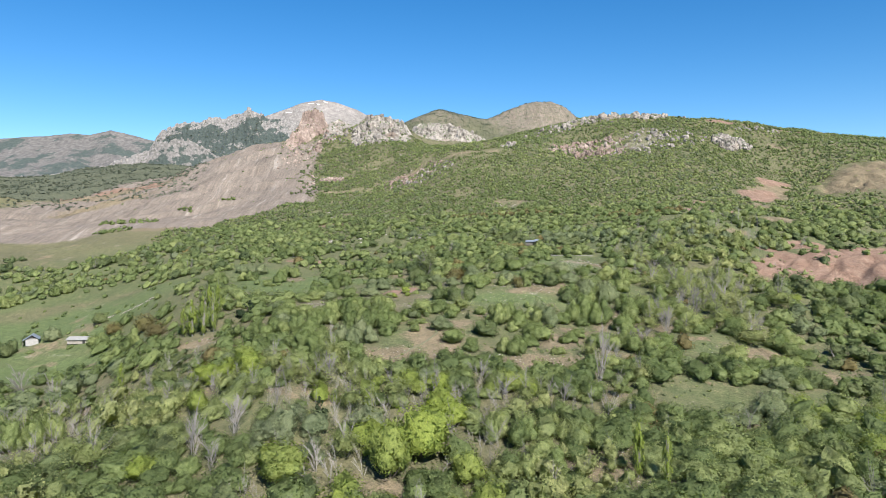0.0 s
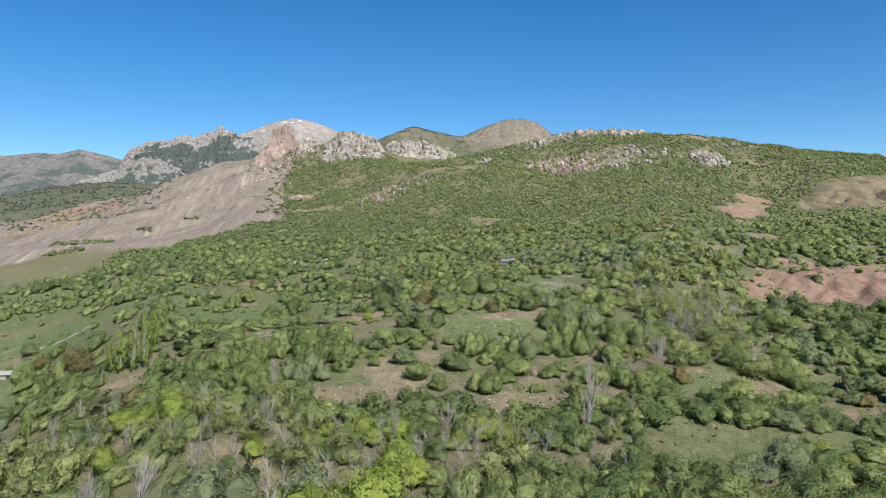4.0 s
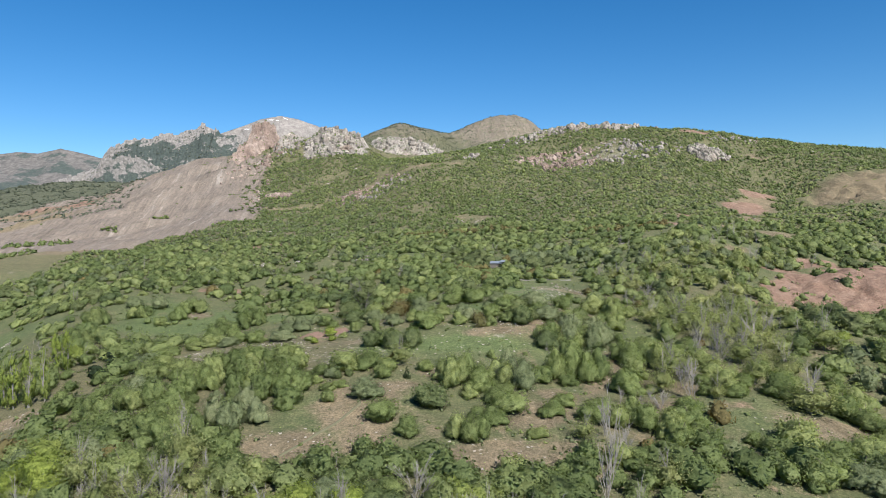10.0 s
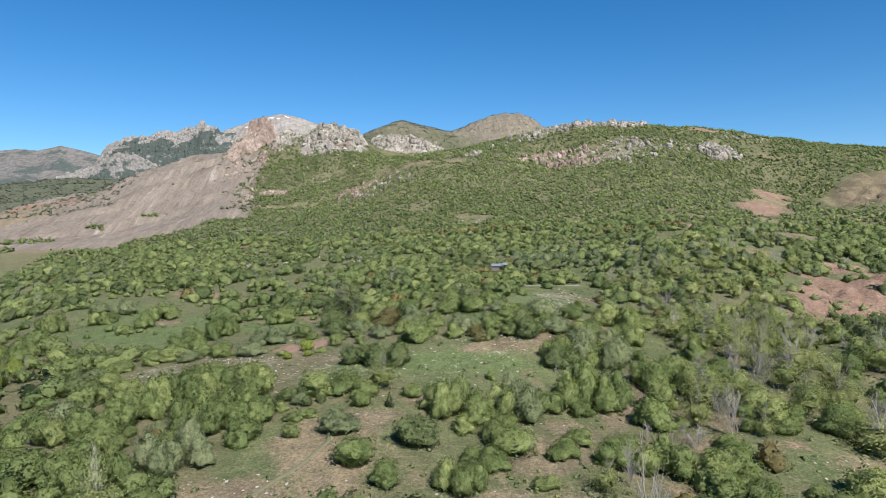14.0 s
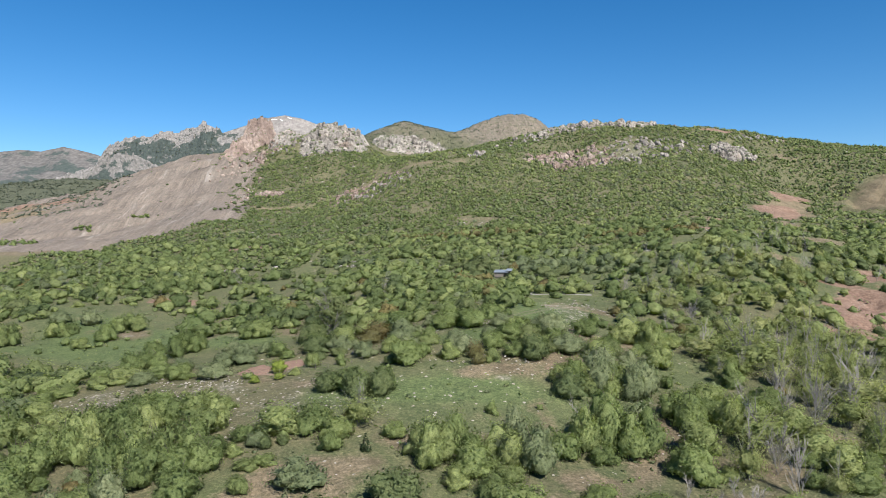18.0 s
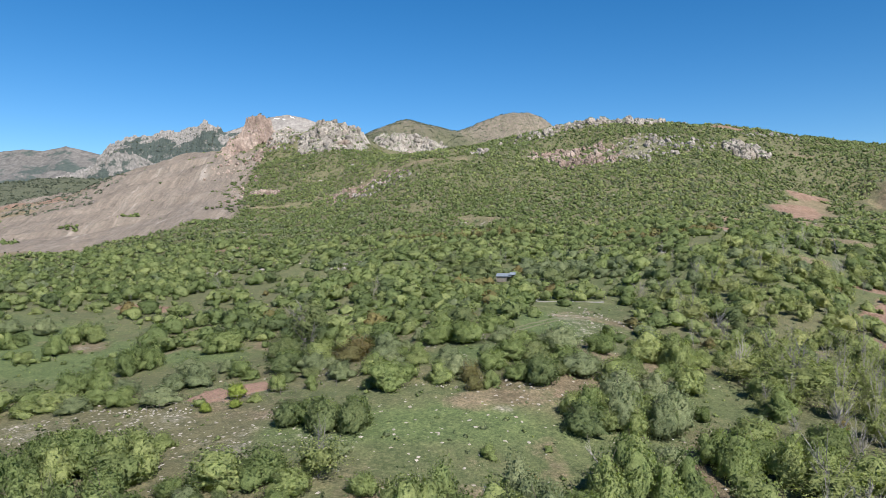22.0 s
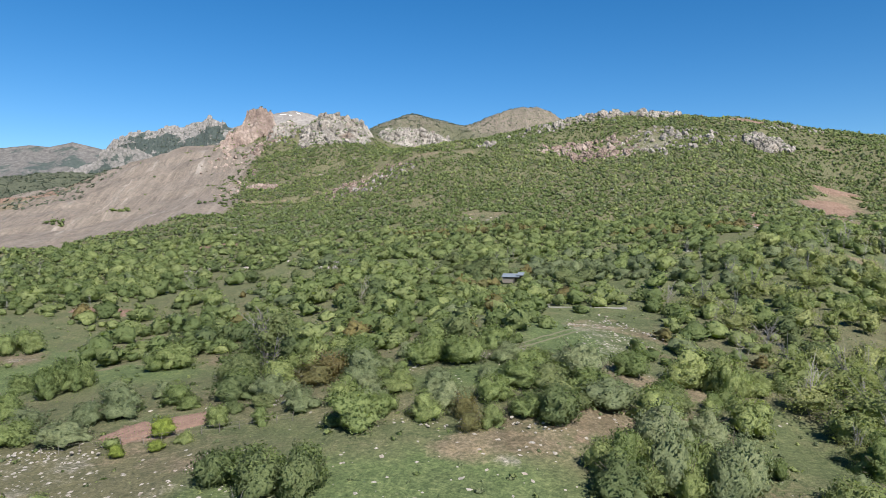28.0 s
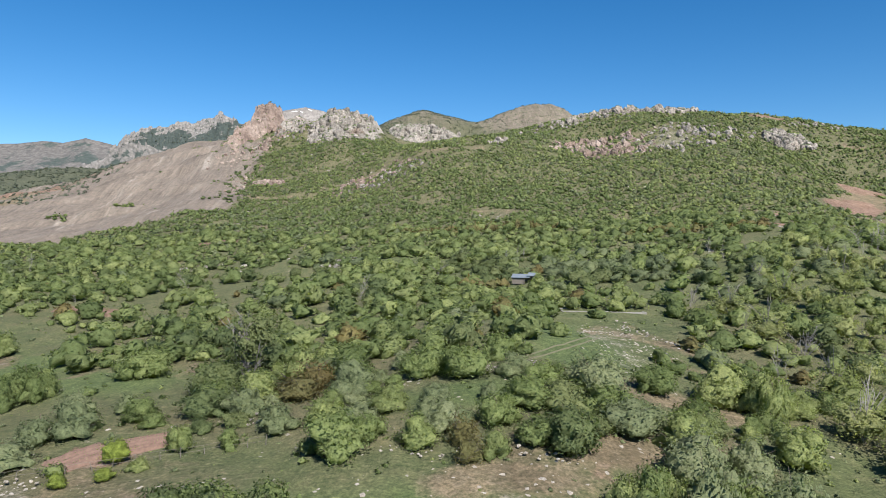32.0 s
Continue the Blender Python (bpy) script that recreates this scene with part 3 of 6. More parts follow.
def build_ground():
    front = np.arange(-58, 54, 0.25)
    back = np.arange(54, 302, 8.0)
    ang = np.radians(np.concatenate([front, back]))
    rad = np.concatenate([[0.5, 15, 35], np.geomspace(55, 1600, 380), np.geomspace(1650, 4900, 12)])
    R, A = np.meshgrid(rad, ang, indexing="ij")
    X, Y = R * np.sin(A), R * np.cos(A) - 40
    Z = land(X, Y)
    # Rain gullies in the bare earth and on the scree, running down the slope.
    down = X * math.cos(radians(12)) - Y * math.sin(radians(12))
    across = Y * math.cos(radians(12)) + X * math.sin(radians(12))
    rills = 1 - 2 * np.abs(rough(down, across / 6, 26, 4, 0.6, seed=41))
    cover = zones(X, Y)
    slide = cover["scree"] * (X < 0)
    Z = Z + 1.6 * slide * (rills - 0.4)
    ridges = 1 - 2 * np.abs(rough(X * 1.3, Y * 0.35, 13, 4, 0.6, seed=42))
    Z = Z + 5.5 * (ridges - 0.4) * np.minimum(1, patch(X, Y, *BARE[1]) * 1.3) + 2.6 * (ridges - 0.4) * np.maximum(patch(X, Y, *RED[0]), patch(X, Y, *RED[1]))
    verts = np.stack([X, Y, Z], -1).reshape(-1, 3)
    faces = grid_faces(len(rad), len(ang), True)[:, ::-1]
    zs = {k: v.ravel() for k, v in cover.items()}
    ob = new("ground", mesh_from("ground", verts, faces, MAT_GROUND, True, zs))
    return tagged(ob, "grassy hillside with red earth, pale scree and stony patches", "ground", kind="structure")


build_ground()


# ---- the far mountains ----
def cells(x, y, size, seed):
    """Blocky relief: a random height for each of many uneven cells, 0 to 1, and the distance to the cell's middle."""
    gx, gy = np.floor(x / size).astype(int), np.floor(y / size).astype(int)
    best, value = np.full(x.shape, 1e9), np.zeros(x.shape)
    for i in (-1, 0, 1):
        for j in (-1, 0, 1):
            a, b = gx + i, gy + j
            px = (a + 0.15 + 0.7 * _lat[(a + 13 * seed) % 256, (b + 5) % 256]) * size
            py = (b + 0.15 + 0.7 * _lat[(b + 7 * seed) % 256, (a + 91) % 256]) * size
            d = np.hypot(x - px, y - py)
            near = d < best
            best = np.where(near, d, best)
            value = np.where(near, _lat[(a * 3 + b * 7 + seed) % 256, (b * 5 + a + seed) % 256], value)
    return value, best / size


def mountain(name, label, crest, depth, mat, size, seed, rug=0.12, jag=0.0):
    """A range: crest points (x, y, z), falling to the valley on both sides over the given depth."""
    n, m = (430, 100) if jag else (260, 70)
    crest = np.array(crest, float)
    s = np.linspace(0, len(crest) - 1, n)
    line = np.stack([np.interp(s, np.arange(len(crest)), crest[:, k]) for k in range(3)], -1)
    v = np.linspace(-1, 0.6, m)
    v = np.sign(v) * np.abs(v) ** 1.25
    S, V = np.meshgrid(np.arange(n), v, indexing="ij")
    bx, by, bz = line[S, 0], line[S, 1], line[S, 2]
    far = np.hypot(bx, by)
    X, Y = bx * (1 + V * depth / far), by * (1 + V * depth / far)
    fall = 1 - np.abs(V) ** 0.85
    spur = rough(X, Y, size, 6, 0.55, seed)
    spur = spur - 0.9 * np.abs(rough(X, Y, size * 0.55, 5, 0.6, seed + 5)) + 0.35
    Z = bz * fall + bz * rug * spur * (0.10 + 1.5 * np.abs(V)) * np.clip(1.15 - np.abs(V), 0, 1) - 30 * np.abs(V)
    if jag:
        big, _ = cells(X, Y, 34, seed)
        small, _ = cells(X * 1.2, Y, 13, seed + 3)
        cliff = np.clip(np.exp(-(V / 0.10) ** 2) + 0.8 * np.clip(2.4 * rough(X, Y, 120, 3, seed=seed + 8) - 0.1, 0, 1) * (np.abs(V) < 0.6), 0, 1)
        Z = Z + jag * cliff * ((big - 0.5) + 0.7 * (small - 0.5)) - 0.25 * jag * (np.abs(V) > 0.02)
    verts = np.stack([X, Y, Z], -1).reshape(-1, 3)
    bare = np.clip(0.95 - np.abs(V) * 13, 0.55 if depth > 1000 else 0.24 if depth > 200 else 0.5, 1) + 0.55 * np.clip((-930 - X) / 60, 0, 1) * np.clip((X + 1130) / 60, 0, 1) * (V > -0.5)
    ob = new(name, mesh_from(name, verts, grid_faces(n, m), mat, not jag, {"bare": bare.ravel()}))
    tagged(ob, label, "mountain", kind="structure")
    return verts.reshape(n, m, 3)


def ridge_material(name, size, fine, k):
    """Pale rock along the crest and in cliffs, dark scrub on the slope below it."""
    m, nt, nodes, links, bsdf = node_mat(name)
    pos = world_coords(nt)
    at = nodes.new("ShaderNodeAttribute")
    at.attribute_name = "bare"
    a = noise_node(nt, size, 8, 0.68, pos)
    b = noise_node(nt, fine, 6, 0.7, pos)
    rock = ramp_node(nt, b.outputs["Fac"], [(0.3, (0.075 * k, 0.072 * k, 0.070 * k)), (0.5, (0.155 * k, 0.145 * k, 0.136 * k)), (0.7, (0.25 * k, 0.232 * k, 0.218 * k))]).outputs["Color"]
    scrub = ramp_node(nt, b.outputs["Fac"], [(0.32, (0.026, 0.038, 0.036)), (0.6, (0.048, 0.062, 0.054)), (0.75, (0.11, 0.11, 0.10))]).outputs["Color"]
    bare = math_node(nt, "ADD", at.outputs["Fac"], math_node(nt, "MULTIPLY", math_node(nt, "SUBTRACT", a.outputs["Fac"], 0.5), 3.6))
    bare = ramp_node(nt, bare, [(0.42, (0, 0, 0)), (0.58, (1, 1, 1))]).outputs["Color"]
    links.new(mix_node(nt, bare, scrub, rock), bsdf.inputs["Base Color"])
    bsdf.inputs["Roughness"].default_value = 0.95
    links.new(bump_node(nt, b.outputs["Fac"], 0.8, 6.0), bsdf.inputs["Normal"])
    return m


MAT_SNOW, _snow_tree, _, _, _snow = node_mat("old_snow")
_snow.inputs["Base Color"].default_value = (0.82, 0.84, 0.88, 1)
_snow.inputs["Roughness"].default_value = 0.7
MAT_FAR = ridge_material("far_limestone", 0.007, 0.06, 0.62)
MAT_FAR_PINK = ridge_material("far_pink_limestone", 0.03, 0.16, 1.0)
MAT_FAR_PALE = ridge_material("far_pale_limestone", 0.022, 0.16, 1.15)
MAT_SUMMIT = rock_material("summit_limestone", (0.165, 0.156, 0.15), (0.24, 0.227, 0.218), (0.32, 0.304, 0.294), 0.014, -0.2, 0.0)
mountain("backdrop_mountain", "hazy grey mountain range beyond the valley",
         [(-2900, 2560, 430), (-2458, 2721, 414), (-2101, 2751, 435), (-1982, 2762, 448), (-1899, 2768, 438), (-1804, 2777, 459), (-1721, 2783, 439), (-1626, 2791, 414), (-1388, 2811, 393), (-900, 2840, 330)],
         1250, MAT_FAR, 380, 1, 0.16)
RIDGE = mountain("backdrop_ridge", "pale rocky ridge with dark scrub in its hollows",
         [(-1700, 1560, 150), (-1400, 1640, 172), (-1180, 1690, 195), (-1074, 1701, 224), (-1002, 1708, 253), (-966, 1711, 298), (-922, 1715, 321), (-843, 1722, 329), (-785, 1727, 337), (-734, 1731, 351), (-698, 1734, 339), (-600, 1740, 320), (-420, 1745, 250)],
         430, MAT_FAR_PALE, 130, 2, 0.30, 11)
mountain("backdrop_spur", "pinkish broken rock spur at the foot of the far ridge",
         [(-846, 1368, 110), (-832, 1378, 160), (-814, 1390, 200), (-797, 1401, 226), (-770, 1418, 244), (-741, 1435, 240), (-718, 1448, 222), (-684, 1466, 200), (-632, 1491, 170), (-560, 1520, 120)],
         130, MAT_FAR_PINK, 60, 6, 0.10, 12)
SUMMIT = mountain("backdrop_summit", "bare pale summit with thin snow patches",
         [(-1300, 2290, 280), (-1074, 2305, 386), (-938, 2317, 428), (-860, 2324, 454), (-792, 2330, 479), (-724, 2336, 490), (-666, 2341, 478), (-598, 2346, 454), (-511, 2353, 405), (-357, 2365, 335), (-150, 2380, 240)],
         800, MAT_SUMMIT, 240, 4, 0.07)


def snow_patch(s0, s1, v0, v1, half):
    """A tapered strip of old snow lying on the summit's slope, from one place of its grid to another."""
    n, m = 14, 4
    u, k = np.meshgrid(np.linspace(0, 1, n), np.linspace(-1, 1, m), indexing="ij")
    a = s0 + (s1 - s0) * u
    b = v0 + (v1 - v0) * u + k * half * np.sin(math.pi * (0.06 + 0.9 * u)) * (1 + 0.5 * rough(u * 9, k * 2 + s0, 1.0, 2))
    i, j = np.floor(a).astype(int), np.floor(b).astype(int)
    fa, fb = (a - i)[..., None], (b - j)[..., None]
    grid = (SUMMIT[i, j] * (1 - fa) + SUMMIT[i + 1, j] * fa) * (1 - fb) + (SUMMIT[i, j + 1] * (1 - fa) + SUMMIT[i + 1, j + 1] * fa) * fb
    grid[..., 2] += 1.5 - 1.2 * np.abs(k)
    ob = new("snow_patch", mesh_from("snow_patch", grid.reshape(-1, 3), grid_faces(n, m)[:, ::-1], MAT_SNOW, True))
    return tagged(ob, "strip of old white snow on the bare summit", "snow", group="snow patches")


for strip in ((82, 90, 41.4, 40.6, 0.10), (112, 120, 42.2, 41.8, 0.10), (123, 127, 41.5, 41.0, 0.12), (133, 140, 42.4, 42.0, 0.10)):
    snow_patch(*strip)


# ---- crags ----
CRAGS = []


def surface(x, y):
    """Height of the ground or of the crag that stands on it."""
    z = np.array(land(x, y), float)
    flat, fx, fy = z.reshape(-1), np.asarray(x, float).reshape(-1), np.asarray(y, float).reshape(-1)
    for cx, cy, cz, step in CRAGS:
        for i in np.nonzero((np.abs(fx - cx.mean()) < np.ptp(cx) / 2) & (np.abs(fy - cy.mean()) < np.ptp(cy) / 2))[0]:
            d = (cx - fx[i]) ** 2 + (cy - fy[i]) ** 2
            k = d.argmin()
            if d[k] < 4 * step * step:
                flat[i] = max(flat[i], cz[k])
    return flat.reshape(z.shape)


def crag(name, label, cx, cy, rx, ry, height, mat, seed, turn=0.0, block=7.0, power=2.0, tilt=(0.0, 0.0), n=84, vary=1.0, summit=None):
    """A limestone crag standing out of the slope: stepped, fissured blocks under an uneven top."""
    u, v = np.meshgrid(np.linspace(-1, 1, n), np.linspace(-1, 1, n), indexing="ij")
    c, s = math.cos(radians(turn)), math.sin(radians(turn))
    X, Y = cx + u * rx * c - v * ry * s, cy + u * rx * s + v * ry * c
    X, Y = X + 2.0 * rough(X, Y, 6, 3, seed=seed), Y + 2.0 * rough(X, Y, 6, 3, seed=seed + 3)
    r = np.sqrt(u * u + v * v) + 0.30 * rough(X, Y, 0.5 * rx, 4, seed=seed)
    top = np.clip(1 - np.maximum(r, 0) ** power, -0.25, 1)
    big, _ = cells(X, Y, block * 2.2, seed)
    small, edge = cells(X * 1.15, Y, block, seed + 5)
    spike = 1 - 2 * np.abs(rough(X, Y, block * 3.5, 4, 0.6, seed=seed + 9))
    k = top.clip(-0.25, 0.8) * (0.40 + 0.42 * (1 - vary) + vary * (0.42 * big + 0.26 * small + 0.32 * spike)) + top.clip(0, 1) * (tilt[0] * u + tilt[1] * v)
    Z = land(X, Y) - 2 + height * k - 0.10 * height * np.clip(edge - 0.35, 0, 1) * (top > 0) + 0.8 * rough(X, Y, 3, 3, seed=seed)
    if summit:
        foot = land(X, Y)
        Z = foot + (Z - foot) * (summit - foot.mean()) / (Z - foot.mean()).max()
    CRAGS.append((X.ravel(), Y.ravel(), np.where(top < 0, -99, Z).ravel(), max(rx, ry) * 2 / n))
    Z = np.where(top < 0, land(X, Y) - 4, Z)
    ob = new(name, mesh_from(name, np.stack([X, Y, Z], -1).reshape(-1, 3), grid_faces(n, n), mat, False))
    return tagged(ob, label, "rock", group="crags on the hill")


crag("rock_pinnacle", "tall reddish limestone pinnacle above the scree", -305, 938, 25, 34, 54, MAT_ROCK_RED, 1, block=6, power=1.5, tilt=(0.05, 0.0), n=120, vary=0.7, summit=222)
crag("rock_buttress", "dark scrubby shoulder beside the pinnacle", -268, 935, 32, 30, 16, MAT_ROCK, 13, block=7, power=1.6, vary=0.7)
crag("rock_rib", "broken reddish rock rib running down to the scree", -289, 868, 14, 56, 24, MAT_ROCK_RED, 2, turn=-14, block=7, power=1.6)
crag("rock_crag", "rounded pale grey limestone crag on the ridge", -185, 860, 38, 62, 13, MAT_ROCK, 4, block=5, power=3.0)
crag("rock_crag", "small pale crag between pinnacle and ridge", -252, 868, 15, 22, 13, MAT_ROCK, 14, block=5, power=1.8, n=70)
crag("rock_crag", "broad pale rock face under the scrubby dome", -118, 1052, 62, 48, 18, MAT_ROCK, 5, block=7, power=2.6)


def rock_shapes(rng, count, mat):
    """Tilted, faceted limestone blocks of unit size."""
    bm = bmesh.new()
    bmesh.ops.create_icosphere(bm, subdivisions=2, radius=0.5)
    v0 = np.array([q.co[:] for q in bm.verts])
    f0 = np.array([[q.index for q in p.verts] for p in bm.faces])
    bm.free()
    out = []
    for _ in range(count):
        v = v0 * rng.uniform(0.72, 1.22, (len(v0), 1))
        v = np.sign(v) * np.abs(v) ** 0.8 * [rng.uniform(0.6, 1.3), rng.uniform(0.6, 1.2), rng.uniform(0.7, 1.6)]
        out.append(mesh_from("block", v, f0, mat))
    return out


BLOCKS = {m.name: rock_shapes(np.random.RandomState(40), 12, m) for m in (MAT_ROCK, MAT_ROCK_RED)}


def outcrop(label, cx, cy, rx, ry, n, small, large, mat, seed, turn=0.0):
    """A jagged outcrop: many tilted, fissured blocks crowding out of the slope, each a part."""
    rng = np.random.RandomState(seed)
    c, s = math.cos(radians(turn)), math.sin(radians(turn))
    base = new("rock_outcrop")
    g = float(land(cx, cy))
    base.location = (cx, cy, g)
    for k in range(n):
        q, a = math.sqrt(rng.rand()) * rng.uniform(0.75, 1.15), rng.uniform(0, 6.283)
        u, w = q * math.cos(a) * rx, q * math.sin(a) * ry
        x, y = u * c - w * s, u * s + w * c
        size = small + (large - small) * rng.rand() ** 2.0 * (1.15 - 0.6 * q)
        ob = new("block", BLOCKS[mat.name][rng.randint(12)])
        ob.parent = base
        ob.location = (x, y, float(surface(cx + x, cy + y)) - g + 0.05 * size)
        ob.rotation_euler = (rng.uniform(-0.5, 0.5), rng.uniform(-0.5, 0.5), rng.uniform(0, 6.28))
        ob.scale = (size, size, size)
    return tagged(base, label, "rock", group="outcrops on the hill")


outcrop("grey jagged outcrop along the crest of the hill", 104, 800, 64, 16, 190, 1.8, 8.5, MAT_ROCK, 6)
outcrop("stepped grey outcrop below the crest", 45, 782, 54, 26, 120, 1.2, 5.5, MAT_ROCK, 16, turn=10)
outcrop("jagged outcrop with rusty stains amid scrub", 60, 692, 40, 34, 220, 1.3, 6.2, MAT_ROCK_RED, 7)
outcrop("scattered grey outcrop amid scrub", 122, 694, 46, 34, 160, 1.3, 5.4, MAT_ROCK, 17, turn=8)
outcrop("pale humped outcrop on the shoulder of the hill", 192, 690, 19, 16, 110, 2.5, 9.5, MAT_ROCK, 8)
outcrop("small white outcrop standing in scrub", -21, 702, 8, 6, 16, 1.5, 6.0, MAT_ROCK, 9)
outcrop("low pinkish outcrop on the scrubby slope", -112, 650, 36, 30, 150, 1.0, 4.2, MAT_ROCK_RED, 10, turn=30)
outcrop("pale rocks beside the bare patch on the slope", -90, 632, 32, 20, 80, 0.9, 3.8, MAT_ROCK, 12, turn=15)
outcrop("pale pinkish outcrop near the bare track", -200, 672, 12, 11, 40, 1.5, 6.5, MAT_ROCK_RED, 11)
outcrop("pale blocks crowding the ridge crag", -185, 845, 35, 48, 240, 2.0, 8.0, MAT_ROCK, 21)
outcrop("pale blocks on the face under the dome", -116, 1036, 56, 22, 130, 2.5, 9.0, MAT_ROCK, 22, turn=8)
outcrop("reddish blocks crowding the pinnacle", -299, 890, 17, 30, 110, 1.5, 6.0, MAT_ROCK_RED, 23, turn=-10)
outcrop("scattered rocks on the rib below the pinnacle", -262, 800, 18, 70, 110, 1.2, 5.0, MAT_ROCK_RED, 24, turn=-8)
outcrop("pale broken rocks on the upper slope", -234, 850, 22, 26, 50, 1.5, 6.0, MAT_ROCK, 25)
outcrop("broken rocks along the edge of the scree", -224, 690, 9, 62, 80, 0.8, 3.6, MAT_ROCK_RED, 29, turn=8)
outcrop("grey rocks strewn on the far shoulder of the hill", 240, 745, 40, 12, 60, 1.0, 4.0, MAT_ROCK, 26)
outcrop("pale rocks low on the wooded slope", -62, 392, 7, 4, 22, 0.8, 3.2, MAT_ROCK, 27)
outcrop("pale rocks on the stony slope", -118, 400, 10, 3, 26, 0.8, 3.0, MAT_ROCK, 28, turn=25)


# ---- woods ----
def ico(level):
    bm = bmesh.new()
    bmesh.ops.create_icosphere(bm, subdivisions=level, radius=1.0)
    v = np.array([x.co[:] for x in bm.verts])
    f = np.array([[q.index for q in p.verts] for p in bm.faces])
    bm.free()
    return v, f


ICO1, ICO2, ICO3 = ico(1), ico(2), ico(3)
OCTA = (np.array([(1, 0, 0), (0, 1, 0), (-1, 0, 0), (0, -1, 0), (0, 0, 1), (0, 0, -1.0)]),
        np.array([(0, 1, 4), (1, 2, 4), (2, 3, 4), (3, 0, 4), (1, 0, 5), (2, 1, 5), (3, 2, 5), (0, 3, 5)]))


def leaf_sprays(rng, p, nrm, soft, size):
    """One small three-cornered leaf spray at each point, as vertices, triangles and shading normals."""
    n = len(p)
    nrm = nrm / (np.linalg.norm(nrm, axis=1)[:, None] + 1e-9)
    t = np.cross(nrm, rng.normal(size=(n, 3)))
    t /= np.linalg.norm(t, axis=1)[:, None] + 1e-9
    b = np.cross(nrm, t)
    sz = (size * rng.uniform(0.55, 1.4, n))[:, None]
    spray = np.stack([p - t * sz * 0.55, p + t * sz * 0.6 - nrm * sz * 0.12, p + (b * 0.55 + t * 0.1) * sz], 1)
    return spray.reshape(-1, 3), np.arange(n)[:, None] * 3 + [0, 1, 2], np.repeat(soft, 3, 0)


def finish(parts, lift):
    vs, fs, ns, n0 = [], [], [], 0
    for v, f, m in parts:
        vs.append(v + [0, 0, lift])
        fs.append(f + n0)
        ns.append(m)
        n0 += len(v)
    ns = np.concatenate(ns)
    ns[:, 2] += 0.12
    return np.concatenate(vs), np.concatenate(fs), ns / (np.linalg.norm(ns, axis=1)[:, None] + 1e-9)


def bushy(rng, width, height, puffs, leaves, size, lift=0.0, skin=None, core=0.86, fluff=0.18, puff=0.17):
    """A dense crown that spreads down to the ground: billows of leaf sprays round a dark leafy heart."""
    skin_v, skin_f = skin or ICO2
    lop = rng.uniform(0.72, 1.2, 2)
    d = rng.normal(size=(puffs, 3))
    d[:, 2] = np.abs(d[:, 2]) * 1.05 - 0.22
    d /= np.linalg.norm(d, axis=1)[:, None]
    middle = np.array([0, 0, 0.30])
    cs = middle + d * rng.uniform(0.15, 0.45, puffs)[:, None] * [lop[0], lop[1], 1.30]
    rs = puff * rng.uniform(0.5, 1.3, puffs)
    scale = np.array([width, width, height])

    def at(way, k):
        to = cs - middle
        along = way @ to.T
        gap = along ** 2 - (to ** 2).sum(1) + rs ** 2
        far = np.where(gap > 0, along + np.sqrt(np.maximum(gap, 0)), 0.0)
        best = far.argmax(1)
        r = np.maximum(far.max(1), 0.26)
        p = middle + way * (r * k)[:, None]
        p[:, :2] *= 1 + 0.5 * np.clip(-way[:, 2:], 0, 1)
        p[:, 2] = np.maximum(p[:, 2], 0.0)
        return p, 0.7 * (p - cs[best]) / rs[best][:, None] + 0.5 * way + [0, 0, 0.12]

    p, n = at(skin_v / np.linalg.norm(skin_v, axis=1)[:, None], core * rng.uniform(0.85, 1.08, len(skin_v)))
    parts = [(p * scale, skin_f, n)]
    way = rng.normal(size=(leaves, 3))
    way[:, 2] += 0.45
    way /= np.linalg.norm(way, axis=1)[:, None]
    p, n = at(way, 1.04 - fluff * rng.rand(leaves) ** 1.5 + fluff * 0.35 * rng.normal(size=leaves))
    n /= np.linalg.norm(n, axis=1)[:, None]
    parts.append(leaf_sprays(rng, p * scale, n + rng.normal(scale=0.6, size=(leaves, 3)), n + rng.normal(scale=0.30, size=(leaves, 3)), size))
    return finish(parts, lift)


